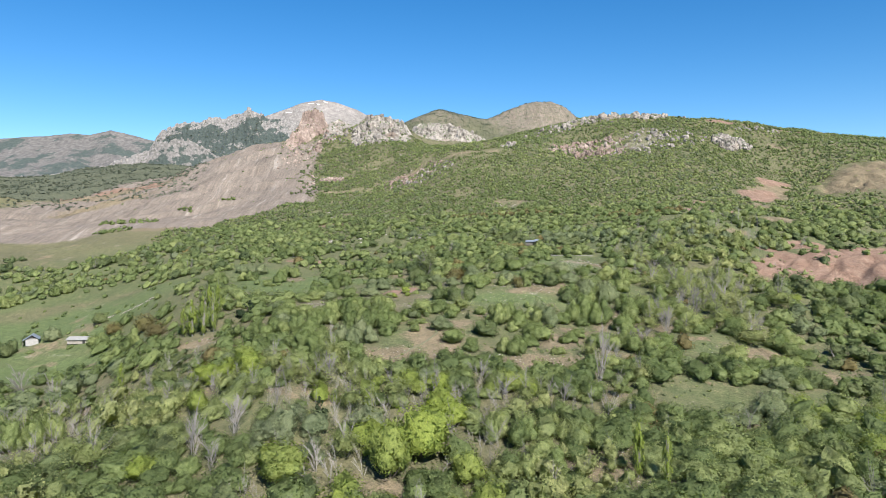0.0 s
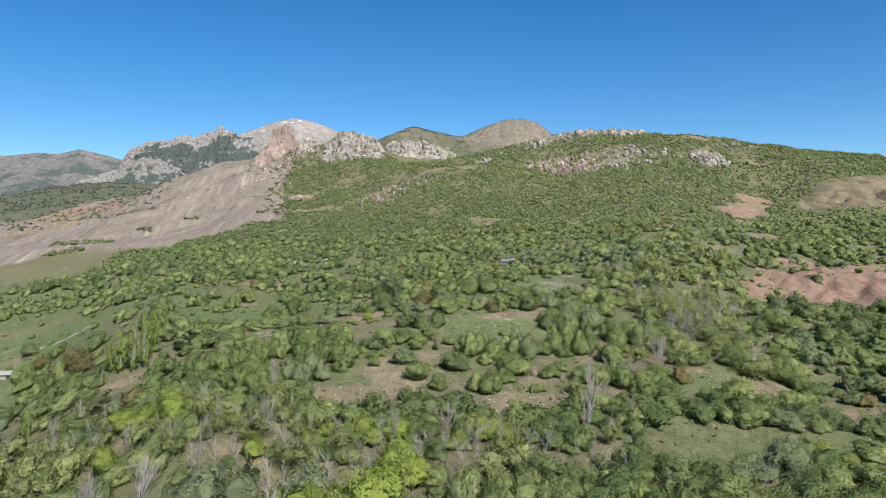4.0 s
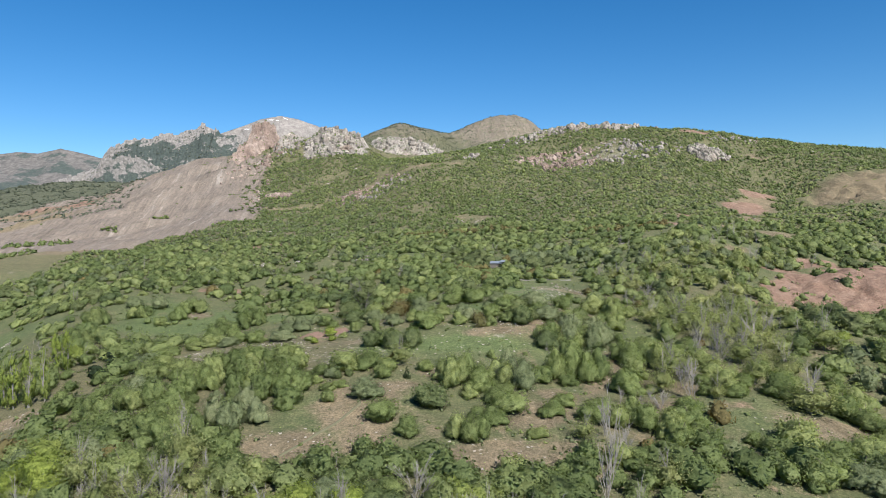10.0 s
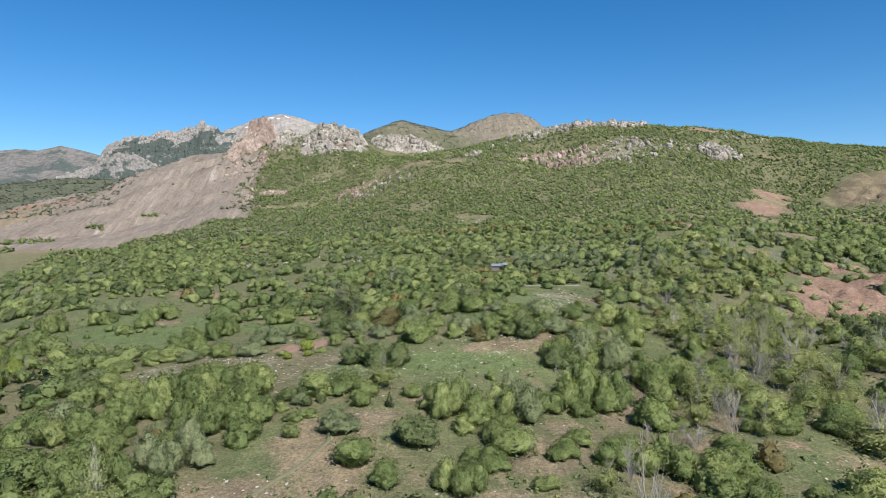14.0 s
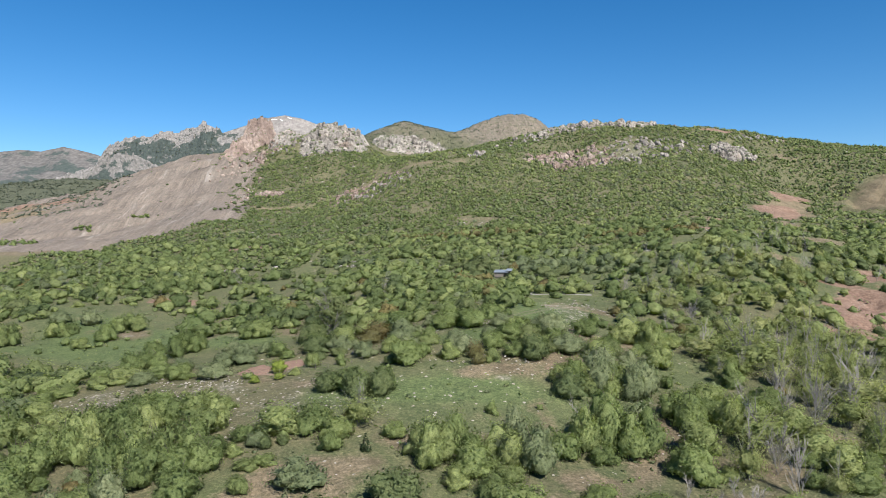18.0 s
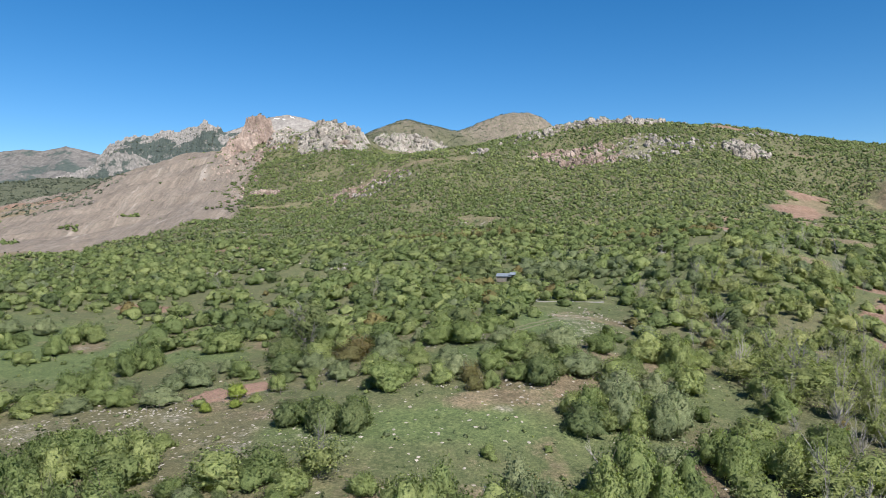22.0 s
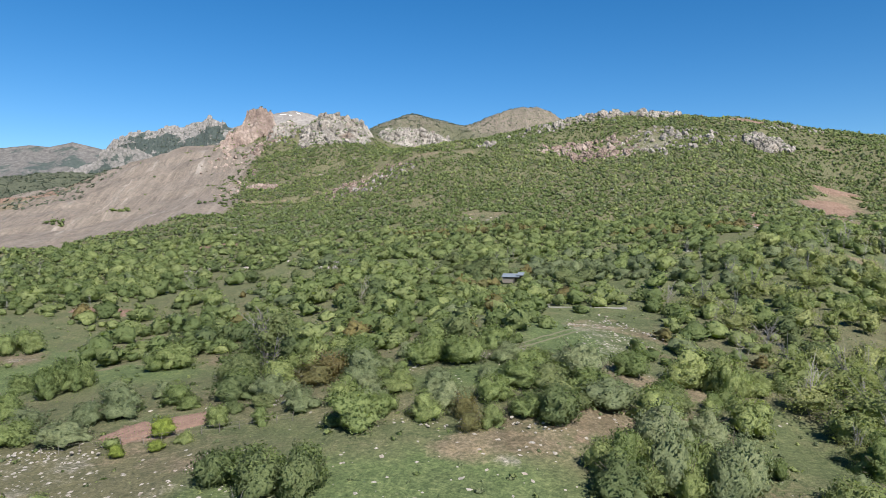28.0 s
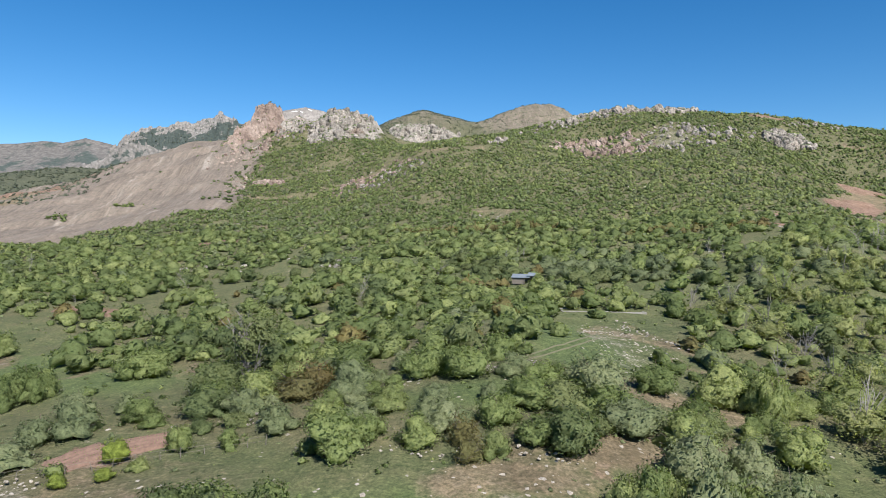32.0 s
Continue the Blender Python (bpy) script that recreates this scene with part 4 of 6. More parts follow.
def crown(rng, width, height, puffs, leaves, size, lift=0.0, shape="wispy", core=0.5, loose=0.0):
    """An open crown of leaf sprays round loose clumps, as vertices, triangles and normals. Its foot is at height lift."""
    cs, rs = [], []
    lop = rng.uniform(0.8, 1.15, 2)
    for k in range(puffs):
        d = rng.normal(size=3)
        d /= np.linalg.norm(d)
        h = 0.5 + 0.5 * d[2]
        q = rng.uniform(0.35, 0.75) if k else 0.1
        if shape == "column":
            w = 0.30 * math.sin(math.pi * min(1, 0.18 + 0.8 * h)) + 0.05
            c = np.array([d[0] * w * q, d[1] * w * q, h * 0.92])
            r = rng.uniform(0.10, 0.17)
        elif shape == "cone":
            w = 0.5 * (1 - h) + 0.04
            a = rng.uniform(0, 2 * math.pi)
            c = np.array([math.cos(a) * w * q, math.sin(a) * w * q, h * 0.9])
            r = rng.uniform(0.08, 0.15) * (1.25 - h)
        else:
            c = np.array([d[0] * 0.5 * q * lop[0], d[1] * 0.5 * q * lop[1], 0.46 + 0.52 * d[2] * q])
            r = rng.uniform(0.13, 0.23)
        cs.append(c)
        rs.append(r)
    cs, rs = np.array(cs), np.array(rs)
    cs[:, 2] = np.maximum(cs[:, 2], 0.55 * rs)
    scale = np.array([width, width, height])
    form = np.array([0.62, 0.62, 1.6]) if shape == "wispy" else np.ones(3)
    middle = np.array([0, 0, 0.36])
    core_v, core_f = OCTA
    parts = []
    if core:
        for c, r in zip(cs, rs):
            v = (core_v * form * r * core * rng.uniform(0.8, 1.1, (len(core_v), 1)) + c) * scale
            parts.append((v, core_f, core_v * 0.75 + (c - middle)))
    pick = rng.choice(puffs, leaves, p=rs ** 2 / (rs ** 2).sum())
    d = rng.normal(size=(leaves, 3))
    d[:, 2] += 0.3
    d /= np.linalg.norm(d, axis=1)[:, None]
    p = (cs[pick] + d * form * (rs[pick] * rng.uniform(0.70 - loose, 1.10 + loose, leaves))[:, None]) * scale
    nrm = d + 0.8 * (cs[pick] - [0, 0, 0.4]) + rng.normal(scale=0.45, size=(leaves, 3)) + [0, 0, 0.25]
    parts.append(leaf_sprays(rng, p, nrm, 0.55 * d + 1.1 * (cs[pick] - middle) + 0.30 * nrm / np.linalg.norm(nrm, axis=1)[:, None], size))
    return finish(parts, lift)


def limbs(rng, height, spread, trunk_r, levels=3, forks=4, up=0.75, start=0.3):
    """A tapered trunk with forking limbs, as vertices and triangles."""
    vs, fs = [], []
    count = [0]

    def stick(a, b, ra, rb, sides):
        d = b - a
        t = np.cross(d, [0.31, 0.77, 0.55])
        t /= np.linalg.norm(t) + 1e-9
        u = np.cross(d, t)
        u /= np.linalg.norm(u) + 1e-9
        k = np.arange(sides) * 2 * math.pi / sides
        ring = np.cos(k)[:, None] * t + np.sin(k)[:, None] * u
        vs.append(np.concatenate([a + ring * ra, b + ring * rb]))
        i = np.arange(sides)
        j = (i + 1) % sides
        n = count[0]
        fs.append(np.concatenate([np.stack([i, j, j + sides], -1), np.stack([i, j + sides, i + sides], -1)]) + n)
        count[0] += 2 * sides

    def grow(a, d, length, r, level):
        bits = 4 if level == 0 else 1 if level == levels - 1 else 2
        for k in range(bits):
            b = a + d * length / bits
            r2 = r * (1 - 0.62 / bits)
            stick(a, b, r, r2, 7 if level == 0 else 3)
            if level < levels - 1 and (level or k * 1.0 / bits >= start - 0.26):
                for _ in range(forks if level == 0 else 3 if level == 1 else 2):
                    e = d * up + rng.normal(scale=spread, size=3)
                    e[2] = abs(e[2]) * 0.6 + 0.35 * up
                    e /= np.linalg.norm(e)
                    grow(a + (b - a) * rng.uniform(0.3, 1), e, length * rng.uniform(0.36, 0.66), max(r2 * 0.6, 0.0038), level + 1)
            a, r = b, r2
            d = d + rng.normal(scale=0.09, size=3)
            d /= np.linalg.norm(d)

    grow(np.array([0.0, 0, -0.3]), np.array([0.0, 0, 1.0]), height, trunk_r, 0)
    return np.concatenate(vs), np.concatenate(fs)


def wood(name, label, templates, places, mat, rng, stand_on=land):
    """Many trees as one mesh. places: rows of x, y, width, height."""
    vs, fs, ts, ns, n0 = [], [], [], [], 0
    places = np.asarray(places, float)
    z = stand_on(places[:, 0], places[:, 1])
    lean_x = np.clip((land(places[:, 0] + 2, places[:, 1]) - land(places[:, 0] - 2, places[:, 1])) / 4, -0.8, 0.8)
    lean_y = np.clip((land(places[:, 0], places[:, 1] + 2) - land(places[:, 0], places[:, 1] - 2)) / 4, -0.8, 0.8)
    hue = rough(places[:, 0], places[:, 1], 60, 3, seed=10)
    for (x, y, w, h), g, gx, gy in zip(places, z, lean_x, lean_y):
        v, f, *shading = templates[rng.randint(len(templates))]
        a = rng.uniform(0, 2 * math.pi)
        c, s = math.cos(a), math.sin(a)
        px, py = (v[:, 0] * c - v[:, 1] * s) * w, (v[:, 0] * s + v[:, 1] * c) * w
        q = np.stack([px + x, py + y, v[:, 2] * h + g + px * gx + py * gy - 0.12], -1)
        vs.append(q)
        for m in shading:
            ns.append(np.stack([m[:, 0] * c - m[:, 1] * s, m[:, 0] * s + m[:, 1] * c, m[:, 2]], -1))
        fs.append(f + n0)
        n0 += len(v)
        ts.append(np.full(len(v), np.clip(0.42 + 0.55 * hue[len(ts)] + rng.uniform(-0.32, 0.32), 0.02, 0.85)))
    ob = new(name, mesh_from(name, np.concatenate(vs), np.concatenate(fs), mat, False, {"tint": np.concatenate(ts)}, np.concatenate(ns) if ns else None))
    return tagged(ob, label, "woods", kind="stuff")


def scatter(rng, n, x0, x1, y0, y1, keep):
    x, y = rng.uniform(x0, x1, n), rng.uniform(y0, y1, n)
    ok = rng.rand(n) < keep(x, y)
    return x[ok], y[ok]


# Single trees, area by area: x, y, width, height.
GREEN_1 = [(-27.9, 215.5, 5.1, 4.1), (-23.5, 214.6, 6.9, 5.1), (-18.8, 214.4, 4.7, 4.6), (3.2, 243.5, 3.5, 3.7), (3.8, 232.1, 5.4, 3.9), (-0.6, 228.9, 3.3, 3.0), (-9.0, 230.6, 4.9, 3.8), (-14.5, 231.8, 4.3, 3.9), (19.5, 253.2, 6.5, 5.0), (30.4, 224.7, 2.5, 3.1), (-20.9, 238.6, 5.4, 3.5), (-13.8, 240.3, 5.3, 3.8), (-22.3, 255.1, 7.1, 5.3), (-73.5, 252.3, 5.2, 6.0), (-72.3, 254.6, 5.4, 7.1), (-69.2, 254.2, 4.6, 5.6), (-58.0, 263.4, 7.4, 5.9), (-81.1, 256.2, 5.7, 4.3), (-35.7, 231.7, 3.2, 4.1), (-30.3, 232.2, 2.9, 2.6), (-37.9, 227.1, 2.4, 1.8), (-43.2, 238.9, 3.6, 2.1), (-51.8, 237.2, 4.9, 3.5), (-72.2, 249.0, 4.0, 5.5)]
GREEN_2 = [(-69.2, 251.9, 4.0, 5.7), (21.3, 240.2, 5.0, 4.4), (-51.3, 197.9, 5.3, 5.5), (-51.2, 202.2, 5.3, 5.3), (-47.9, 200.4, 5.7, 5.5), (-45.3, 199.9, 5.2, 6.6), (-44.6, 203.2, 5.6, 6.5), (-48.1, 187.3, 4.9, 5.6), (-47.3, 189.9, 5.1, 6.1), (-44.0, 188.0, 5.0, 6.3), (-41.2, 191.1, 5.2, 5.9), (-59.2, 187.6, 5.2, 6.6), (-56.1, 190.3, 5.1, 7.6), (-56.5, 194.6, 5.5, 7.6), (-52.5, 192.4, 5.5, 6.8), (-38.3, 189.9, 6.3, 4.2), (-21.5, 190.4, 3.2, 3.2), (-29.3, 199.8, 3.3, 2.0), (-13.7, 195.4, 3.8, 3.1), (-9.9, 190.9, 4.2, 5.9), (-8.0, 188.4, 4.1, 6.7), (-6.5, 190.6, 4.6, 6.2), (-5.1, 194.2, 4.4, 6.1), (-3.0, 190.6, 3.9, 5.4)]
GREEN_3 = [(12.9, 198.1, 4.6, 7.6), (15.0, 201.0, 4.1, 7.6), (16.2, 198.4, 4.3, 7.8), (18.1, 199.8, 4.0, 7.0), (19.2, 197.0, 3.8, 7.4), (19.5, 220.3, 4.9, 7.1), (21.7, 220.8, 3.9, 6.4), (23.6, 219.9, 4.7, 6.4), (-0.4, 207.1, 2.5, 2.1), (7.2, 210.4, 1.3, 1.0), (-29.1, 193.3, 1.9, 1.9), (28.2, 210.8, 4.6, 5.8), (29.7, 207.5, 5.5, 6.6), (32.5, 208.9, 4.9, 5.6), (28.5, 197.9, 6.5, 5.8), (-56.6, 202.3, 5.6, 5.5), (-55.0, 204.8, 5.0, 5.5), (-52.7, 205.8, 5.2, 4.7), (-41.6, 200.0, 5.3, 5.3), (-56.9, 187.9, 4.2, 6.6), (-50.3, 191.0, 4.6, 6.6), (-43.5, 181.9, 5.1, 6.1), (-40.1, 183.4, 5.1, 6.3), (-39.6, 187.3, 4.7, 5.2)]
GREEN_4 = [(-37.1, 185.8, 5.1, 4.9), (-62.5, 178.8, 5.4, 6.9), (-59.4, 181.3, 4.5, 6.9), (-58.4, 183.5, 5.3, 5.8), (-55.4, 162.5, 4.4, 5.2), (-52.2, 160.6, 4.5, 5.2), (-51.7, 163.1, 4.4, 5.9), (-51.4, 166.1, 4.6, 5.7), (-49.1, 165.6, 4.1, 5.6), (-71.5, 172.8, 4.0, 5.5), (-69.1, 172.4, 4.4, 5.1), (-68.4, 177.4, 4.7, 6.1), (-65.7, 176.5, 4.3, 5.2), (13.2, 183.1, 4.1, 3.2), (8.9, 177.2, 2.5, 2.5), (2.6, 178.6, 7.8, 5.2), (-5.8, 168.2, 4.0, 4.9), (-3.8, 166.6, 3.8, 5.2), (-1.9, 168.1, 4.0, 5.4), (-14.1, 168.0, 4.4, 4.0), (-19.0, 172.5, 6.7, 5.0), (16.5, 203.5, 4.4, 7.9), (21.4, 198.1, 5.1, 7.7), (11.6, 221.8, 4.3, 5.2)]
GREEN_5 = [(13.6, 221.6, 4.1, 5.8), (35.1, 205.9, 4.6, 7.2), (38.2, 204.9, 3.8, 6.5), (21.8, 176.3, 4.6, 5.2), (24.6, 178.2, 5.1, 6.2), (26.6, 176.3, 5.5, 5.5), (29.8, 173.3, 4.9, 5.9), (-6.7, 125.1, 4.2, 5.4), (-5.2, 126.8, 4.1, 7.1), (-1.8, 123.5, 3.8, 6.6), (-0.3, 125.6, 4.2, 6.2), (0.0, 113.0, 5.0, 5.5), (2.6, 118.5, 5.3, 4.4), (4.9, 115.0, 5.1, 5.0), (-105.5, 126.5, 4.9, 7.8), (-102.3, 128.9, 5.3, 8.4), (-103.1, 133.2, 4.9, 7.6), (-100.0, 132.4, 5.0, 7.3), (28.5, 254.4, 7.5, 6.7), (32.5, 252.6, 3.6, 7.0), (34.0, 250.8, 4.0, 7.2), (31.8, 237.2, 6.3, 6.3), (44.3, 236.5, 6.8, 5.4), (41.9, 226.6, 4.8, 5.4)]
GREEN_6 = [(-102.3, 271.5, 5.7, 5.7), (-103.8, 262.9, 4.5, 3.6), (-72.9, 228.7, 7.9, 3.7), (-65.3, 228.7, 5.3, 3.2), (-81.1, 222.3, 7.0, 3.2), (-76.3, 226.5, 6.2, 3.1), (-60.5, 227.7, 5.2, 4.1), (-82.3, 216.8, 5.8, 3.1), (-120.3, 276.4, 4.7, 4.5), (-116.9, 274.7, 4.3, 4.5), (-116.1, 277.5, 4.5, 4.2), (-104.9, 281.2, 5.5, 5.7), (-104.3, 285.8, 5.7, 5.3), (-100.3, 283.3, 5.9, 5.2), (-76.4, 238.9, 5.6, 5.5), (-74.7, 240.9, 4.8, 5.0), (-72.1, 240.7, 5.0, 4.6), (-128.2, 262.8, 4.5, 5.4), (-125.1, 262.3, 5.2, 6.5), (-123.9, 264.8, 4.4, 6.1), (-114.5, 231.4, 4.9, 5.2), (-111.8, 231.5, 5.1, 6.2), (-111.4, 235.0, 5.5, 5.7), (-255.2, 318.9, 4.2, 5.1)]
GREEN_7 = [(-252.1, 320.3, 4.5, 5.7), (-253.8, 325.2, 4.3, 4.3), (-250.2, 323.3, 4.7, 5.4), (-232.4, 308.2, 5.0, 5.7), (-229.4, 307.5, 5.5, 5.3), (-226.2, 309.8, 4.7, 5.9), (-225.7, 312.5, 5.5, 5.8), (-245.0, 292.1, 5.4, 6.0), (-244.5, 295.5, 5.9, 5.4), (-241.9, 296.4, 5.1, 6.1), (-161.5, 235.8, 5.5, 5.2), (-158.8, 236.4, 5.5, 4.9), (-133.0, 207.4, 5.1, 5.3), (-130.7, 207.9, 4.3, 5.0), (-129.4, 210.0, 5.1, 6.5), (-169.2, 241.5, 4.3, 3.5), (-54.1, 201.3, 4.9, 6.1), (-43.1, 197.2, 7.3, 5.1), (-49.2, 183.2, 4.6, 6.3), (-46.4, 184.8, 3.7, 6.9), (-43.2, 185.6, 4.2, 6.6), (-37.7, 179.3, 6.3, 4.9), (-30.2, 179.8, 2.8, 3.0), (-133.9, 307.9, 4.0, 2.2)]
GREEN_8 = [(-60.6, 261.4, 4.4, 4.4), (12.6, 218.3, 4.2, 5.3), (14.9, 223.4, 4.6, 5.4), (16.0, 218.8, 4.1, 4.6), (19.3, 217.9, 4.0, 5.3), (22.9, 246.3, 4.9, 3.7), (25.6, 191.7, 6.5, 6.1), (0.6, 192.4, 4.7, 5.2), (2.6, 189.8, 4.4, 6.2)]
GREEN_ALL = GREEN_1 + GREEN_2 + GREEN_3 + GREEN_4 + GREEN_5 + GREEN_6 + GREEN_7 + GREEN_8
SILVERY_1 = [(10.8, 247.8, 8.0, 6.0), (14.2, 238.9, 7.6, 4.8), (22.5, 223.1, 6.2, 6.2), (-8.3, 240.4, 3.8, 3.0), (-1.8, 240.6, 2.4, 2.7), (-56.1, 242.9, 5.7, 4.1), (-26.4, 236.7, 5.7, 4.0), (-54.4, 232.9, 5.2, 3.9), (-16.3, 236.6, 4.5, 3.2), (-15.2, 257.8, 4.1, 3.2), (25.4, 232.6, 5.1, 5.1), (-19.5, 205.0, 4.3, 2.1), (2.0, 191.2, 3.9, 5.0), (4.1, 193.3, 4.0, 6.4), (6.1, 192.1, 4.4, 6.0), (-32.6, 192.5, 3.3, 2.6), (-47.4, 169.8, 4.7, 6.2), (-44.3, 167.2, 4.0, 6.0), (-43.7, 170.1, 4.5, 5.1), (-44.4, 175.8, 4.5, 6.2), (-40.4, 171.1, 4.4, 4.9), (-23.3, 181.1, 6.4, 4.4), (2.9, 195.4, 4.9, 7.3), (5.3, 189.3, 5.9, 7.1)]
SILVERY_2 = [(18.2, 220.0, 5.0, 8.1), (20.2, 221.4, 4.6, 6.5), (23.2, 217.6, 4.1, 7.6), (25.3, 219.4, 4.7, 8.0), (-185.0, 244.3, 7.0, 6.6), (-51.0, 235.5, 6.4, 4.6), (-53.8, 227.3, 6.8, 3.6), (-62.8, 232.3, 6.3, 3.6), (-66.8, 225.4, 6.1, 3.3), (-117.1, 288.2, 7.3, 5.5), (-79.7, 207.0, 7.9, 5.1), (-125.1, 286.1, 5.9, 4.3)]
SILVERY_ALL = SILVERY_1 + SILVERY_2
DARK = [(7.1, 230.8, 6.3, 5.8), (23.0, 241.2, 5.8, 4.1), (13.2, 220.0, 5.4, 4.3), (12.9, 216.8, 6.6, 5.3), (-172.9, 257.3, 7.3, 5.0), (-157.2, 253.1, 3.1, 2.2), (-197.6, 246.7, 3.6, 3.6), (-195.6, 229.5, 4.5, 6.3), (-192.6, 229.4, 5.0, 6.0), (-193.1, 233.5, 4.8, 6.6), (-167.2, 215.9, 3.1, 3.1), (-153.5, 211.7, 3.4, 3.0), (-28.4, 214.8, 4.8, 4.5), (-23.1, 212.3, 5.0, 5.3), (-18.7, 211.7, 5.0, 5.6), (-31.3, 191.6, 2.3, 2.3), (-29.0, 192.6, 1.8, 1.8)]
RUSTY = [(-3.8, 230.9, 4.1, 4.2), (-27.5, 247.6, 7.5, 5.0), (-26.6, 252.3, 6.9, 5.1), (-3.1, 226.9, 3.8, 3.5), (-134.6, 224.5, 9.9, 7.9), (-117.1, 201.5, 8.8, 7.1), (-157.5, 241.4, 8.5, 6.4)]
YELLOW = [(-41.6, 228.9, 3.3, 3.1), (-44.4, 223.3, 2.5, 2.1), (-40.2, 224.7, 2.3, 1.7), (-18.6, 117.2, 12.6, 10.9), (-22.6, 109.5, 8.7, 11.1), (-9.6, 110.4, 6.8, 6.6), (-39.9, 106.3, 9.5, 7.6), (-67.5, 131.7, 4.6, 6.0), (-66.2, 108.8, 5.8, 5.0), (-14.7, 131.1, 6.7, 5.6), (-43.2, 109.8, 5.7, 5.7), (-18.6, 126.7, 7.4, 6.3), (-69.1, 134.9, 5.9, 4.1)]
CONIFERS = [(-17.0, 190.5, 2.1, 3.0), (-88.2, 206.6, 11.3, 6.6), (-40.1, 127.1, 4.3, 5.4)]
POPLARS = [(-99.8, 209.3, 4.7, 10.6), (-103.1, 210.1, 4.7, 10.1), (-98.6, 189.6, 5.0, 11.9), (-94.3, 188.2, 4.9, 12.8), (-92.2, 190.3, 4.3, 11.6), (-102.4, 191.9, 4.2, 9.4), (-103.4, 161.7, 2.9, 7.2), (18.3, 114.8, 3.7, 10.2), (22.3, 112.1, 3.3, 9.0)]
BARE_TREES_1 = [(-151.2, 186.4, 13.5, 10.4), (-129.7, 171.4, 6.8, 9.6), (-88.2, 148.9, 4.0, 8.2), (-55.1, 120.6, 9.3, 9.5), (-59.7, 114.1, 7.0, 11.1), (-54.0, 109.4, 5.7, 9.7), (-49.1, 128.0, 4.4, 6.8), (-43.3, 143.0, 7.5, 8.7), (-19.7, 143.0, 5.0, 8.6), (-10.5, 149.2, 7.6, 8.1), (15.6, 150.5, 8.0, 16.0), (21.5, 166.2, 4.3, 7.0), (30.2, 183.2, 6.2, 5.3), (37.4, 187.1, 6.3, 9.2), (47.8, 207.5, 8.5, 10.2), (55.1, 210.9, 7.0, 9.3), (-35.0, 108.9, 5.8, 6.7), (62.6, 196.3, 6.5, 8.0), (18.5, 172.0, 5.7, 8.3), (38.2, 195.7, 6.0, 7.0), (52.5, 213.1, 6.8, 6.8), (43.3, 248.4, 6.4, 4.8), (49.9, 283.6, 7.0, 7.0), (61.1, 343.0, 6.5, 7.1)]
BARE_TREES_2 = [(40.0, 322.5, 5.8, 6.4), (44.7, 208.9, 5.0, 7.6), (37.0, 192.5, 6.1, 6.9), (29.6, 186.0, 3.6, 4.3), (23.8, 186.3, 2.6, 4.0), (-56.1, 124.7, 6.5, 7.5), (-61.7, 118.4, 5.2, 8.3)]
BARE_TREES_ALL = BARE_TREES_1 + BARE_TREES_2
WISPY_1 = [(-35.4, 132.3, 8.0, 6.6), (-45.0, 140.3, 9.6, 6.1), (-27.8, 140.4, 9.5, 6.0), (-31.4, 113.4, 7.7, 7.0), (-56.0, 133.4, 7.2, 5.9), (-85.5, 153.0, 9.6, 5.9), (-80.0, 115.0, 11.0, 7.5), (57.8, 185.4, 11.7, 7.5), (48.8, 238.7, 17.7, 9.2), (60.6, 220.4, 12.4, 7.7), (60.8, 203.3, 8.4, 6.1), (77.5, 222.6, 9.4, 8.2), (43.0, 247.3, 10.0, 7.2), (14.9, 169.6, 4.9, 4.6), (52.0, 256.1, 8.9, 8.0), (46.0, 261.6, 8.7, 7.1), (46.9, 293.0, 10.2, 6.7), (44.9, 311.0, 10.4, 7.6), (60.0, 322.6, 8.6, 8.1), (75.1, 327.1, 10.0, 9.3), (60.0, 232.7, 5.8, 7.2), (53.6, 208.7, 7.9, 7.1), (52.4, 197.5, 8.5, 7.0), (-49.7, 144.8, 5.6, 4.1)]
WISPY_2 = [(37.7, 200.3, 11.5, 7.1)]
WISPY_ALL = WISPY_1 + WISPY_2
RNG = np.random.RandomState(5)


def tree_kind(name, label, mat, bark, count, make_crown, make_limbs):
    """A few shapes of one kind of tree, of unit width and height: pairs of trunk and crown meshes."""
    kinds = []
    for _ in range(count):
        tv, tf = make_limbs()
        pair = [mesh_from("trunk", tv, tf, bark)]
        if make_crown:
            cv, cf, cn = make_crown()
            pair.append(mesh_from("crown", cv, cf, mat, normals=cn))
        kinds.append(pair)
    return name, label, kinds


def twigs(levels, forks, spread, r=0.03, up=0.75, start=0.3, height=0.85):
    return lambda: limbs(RNG, height, spread, r, levels, forks, up, start)


LEAFY = tree_kind("broadleaf_tree", "spring-green bushy broadleaf tree on the slope", MAT_LEAF, MAT_BARK, 8,
                  lambda: bushy(RNG, 1, 1, 34, 1700, 0.054, skin=ICO3), twigs(2, 3, 0.6))
SILVER = tree_kind("willow_shrub", "silvery grey-green shrub with fine leaves", MAT_LEAF_GREY, MAT_BARK, 5,
                   lambda: bushy(RNG, 1, 1, 38, 1700, 0.048, skin=ICO3, fluff=0.26), twigs(2, 3, 0.6))
DARKER = tree_kind("dark_broadleaf_tree", "dense dark green rounded tree in the grass", MAT_LEAF_DEEP, MAT_BARK, 4,
                   lambda: bushy(RNG, 1, 1, 34, 1700, 0.054, skin=ICO3), twigs(2, 3, 0.6))
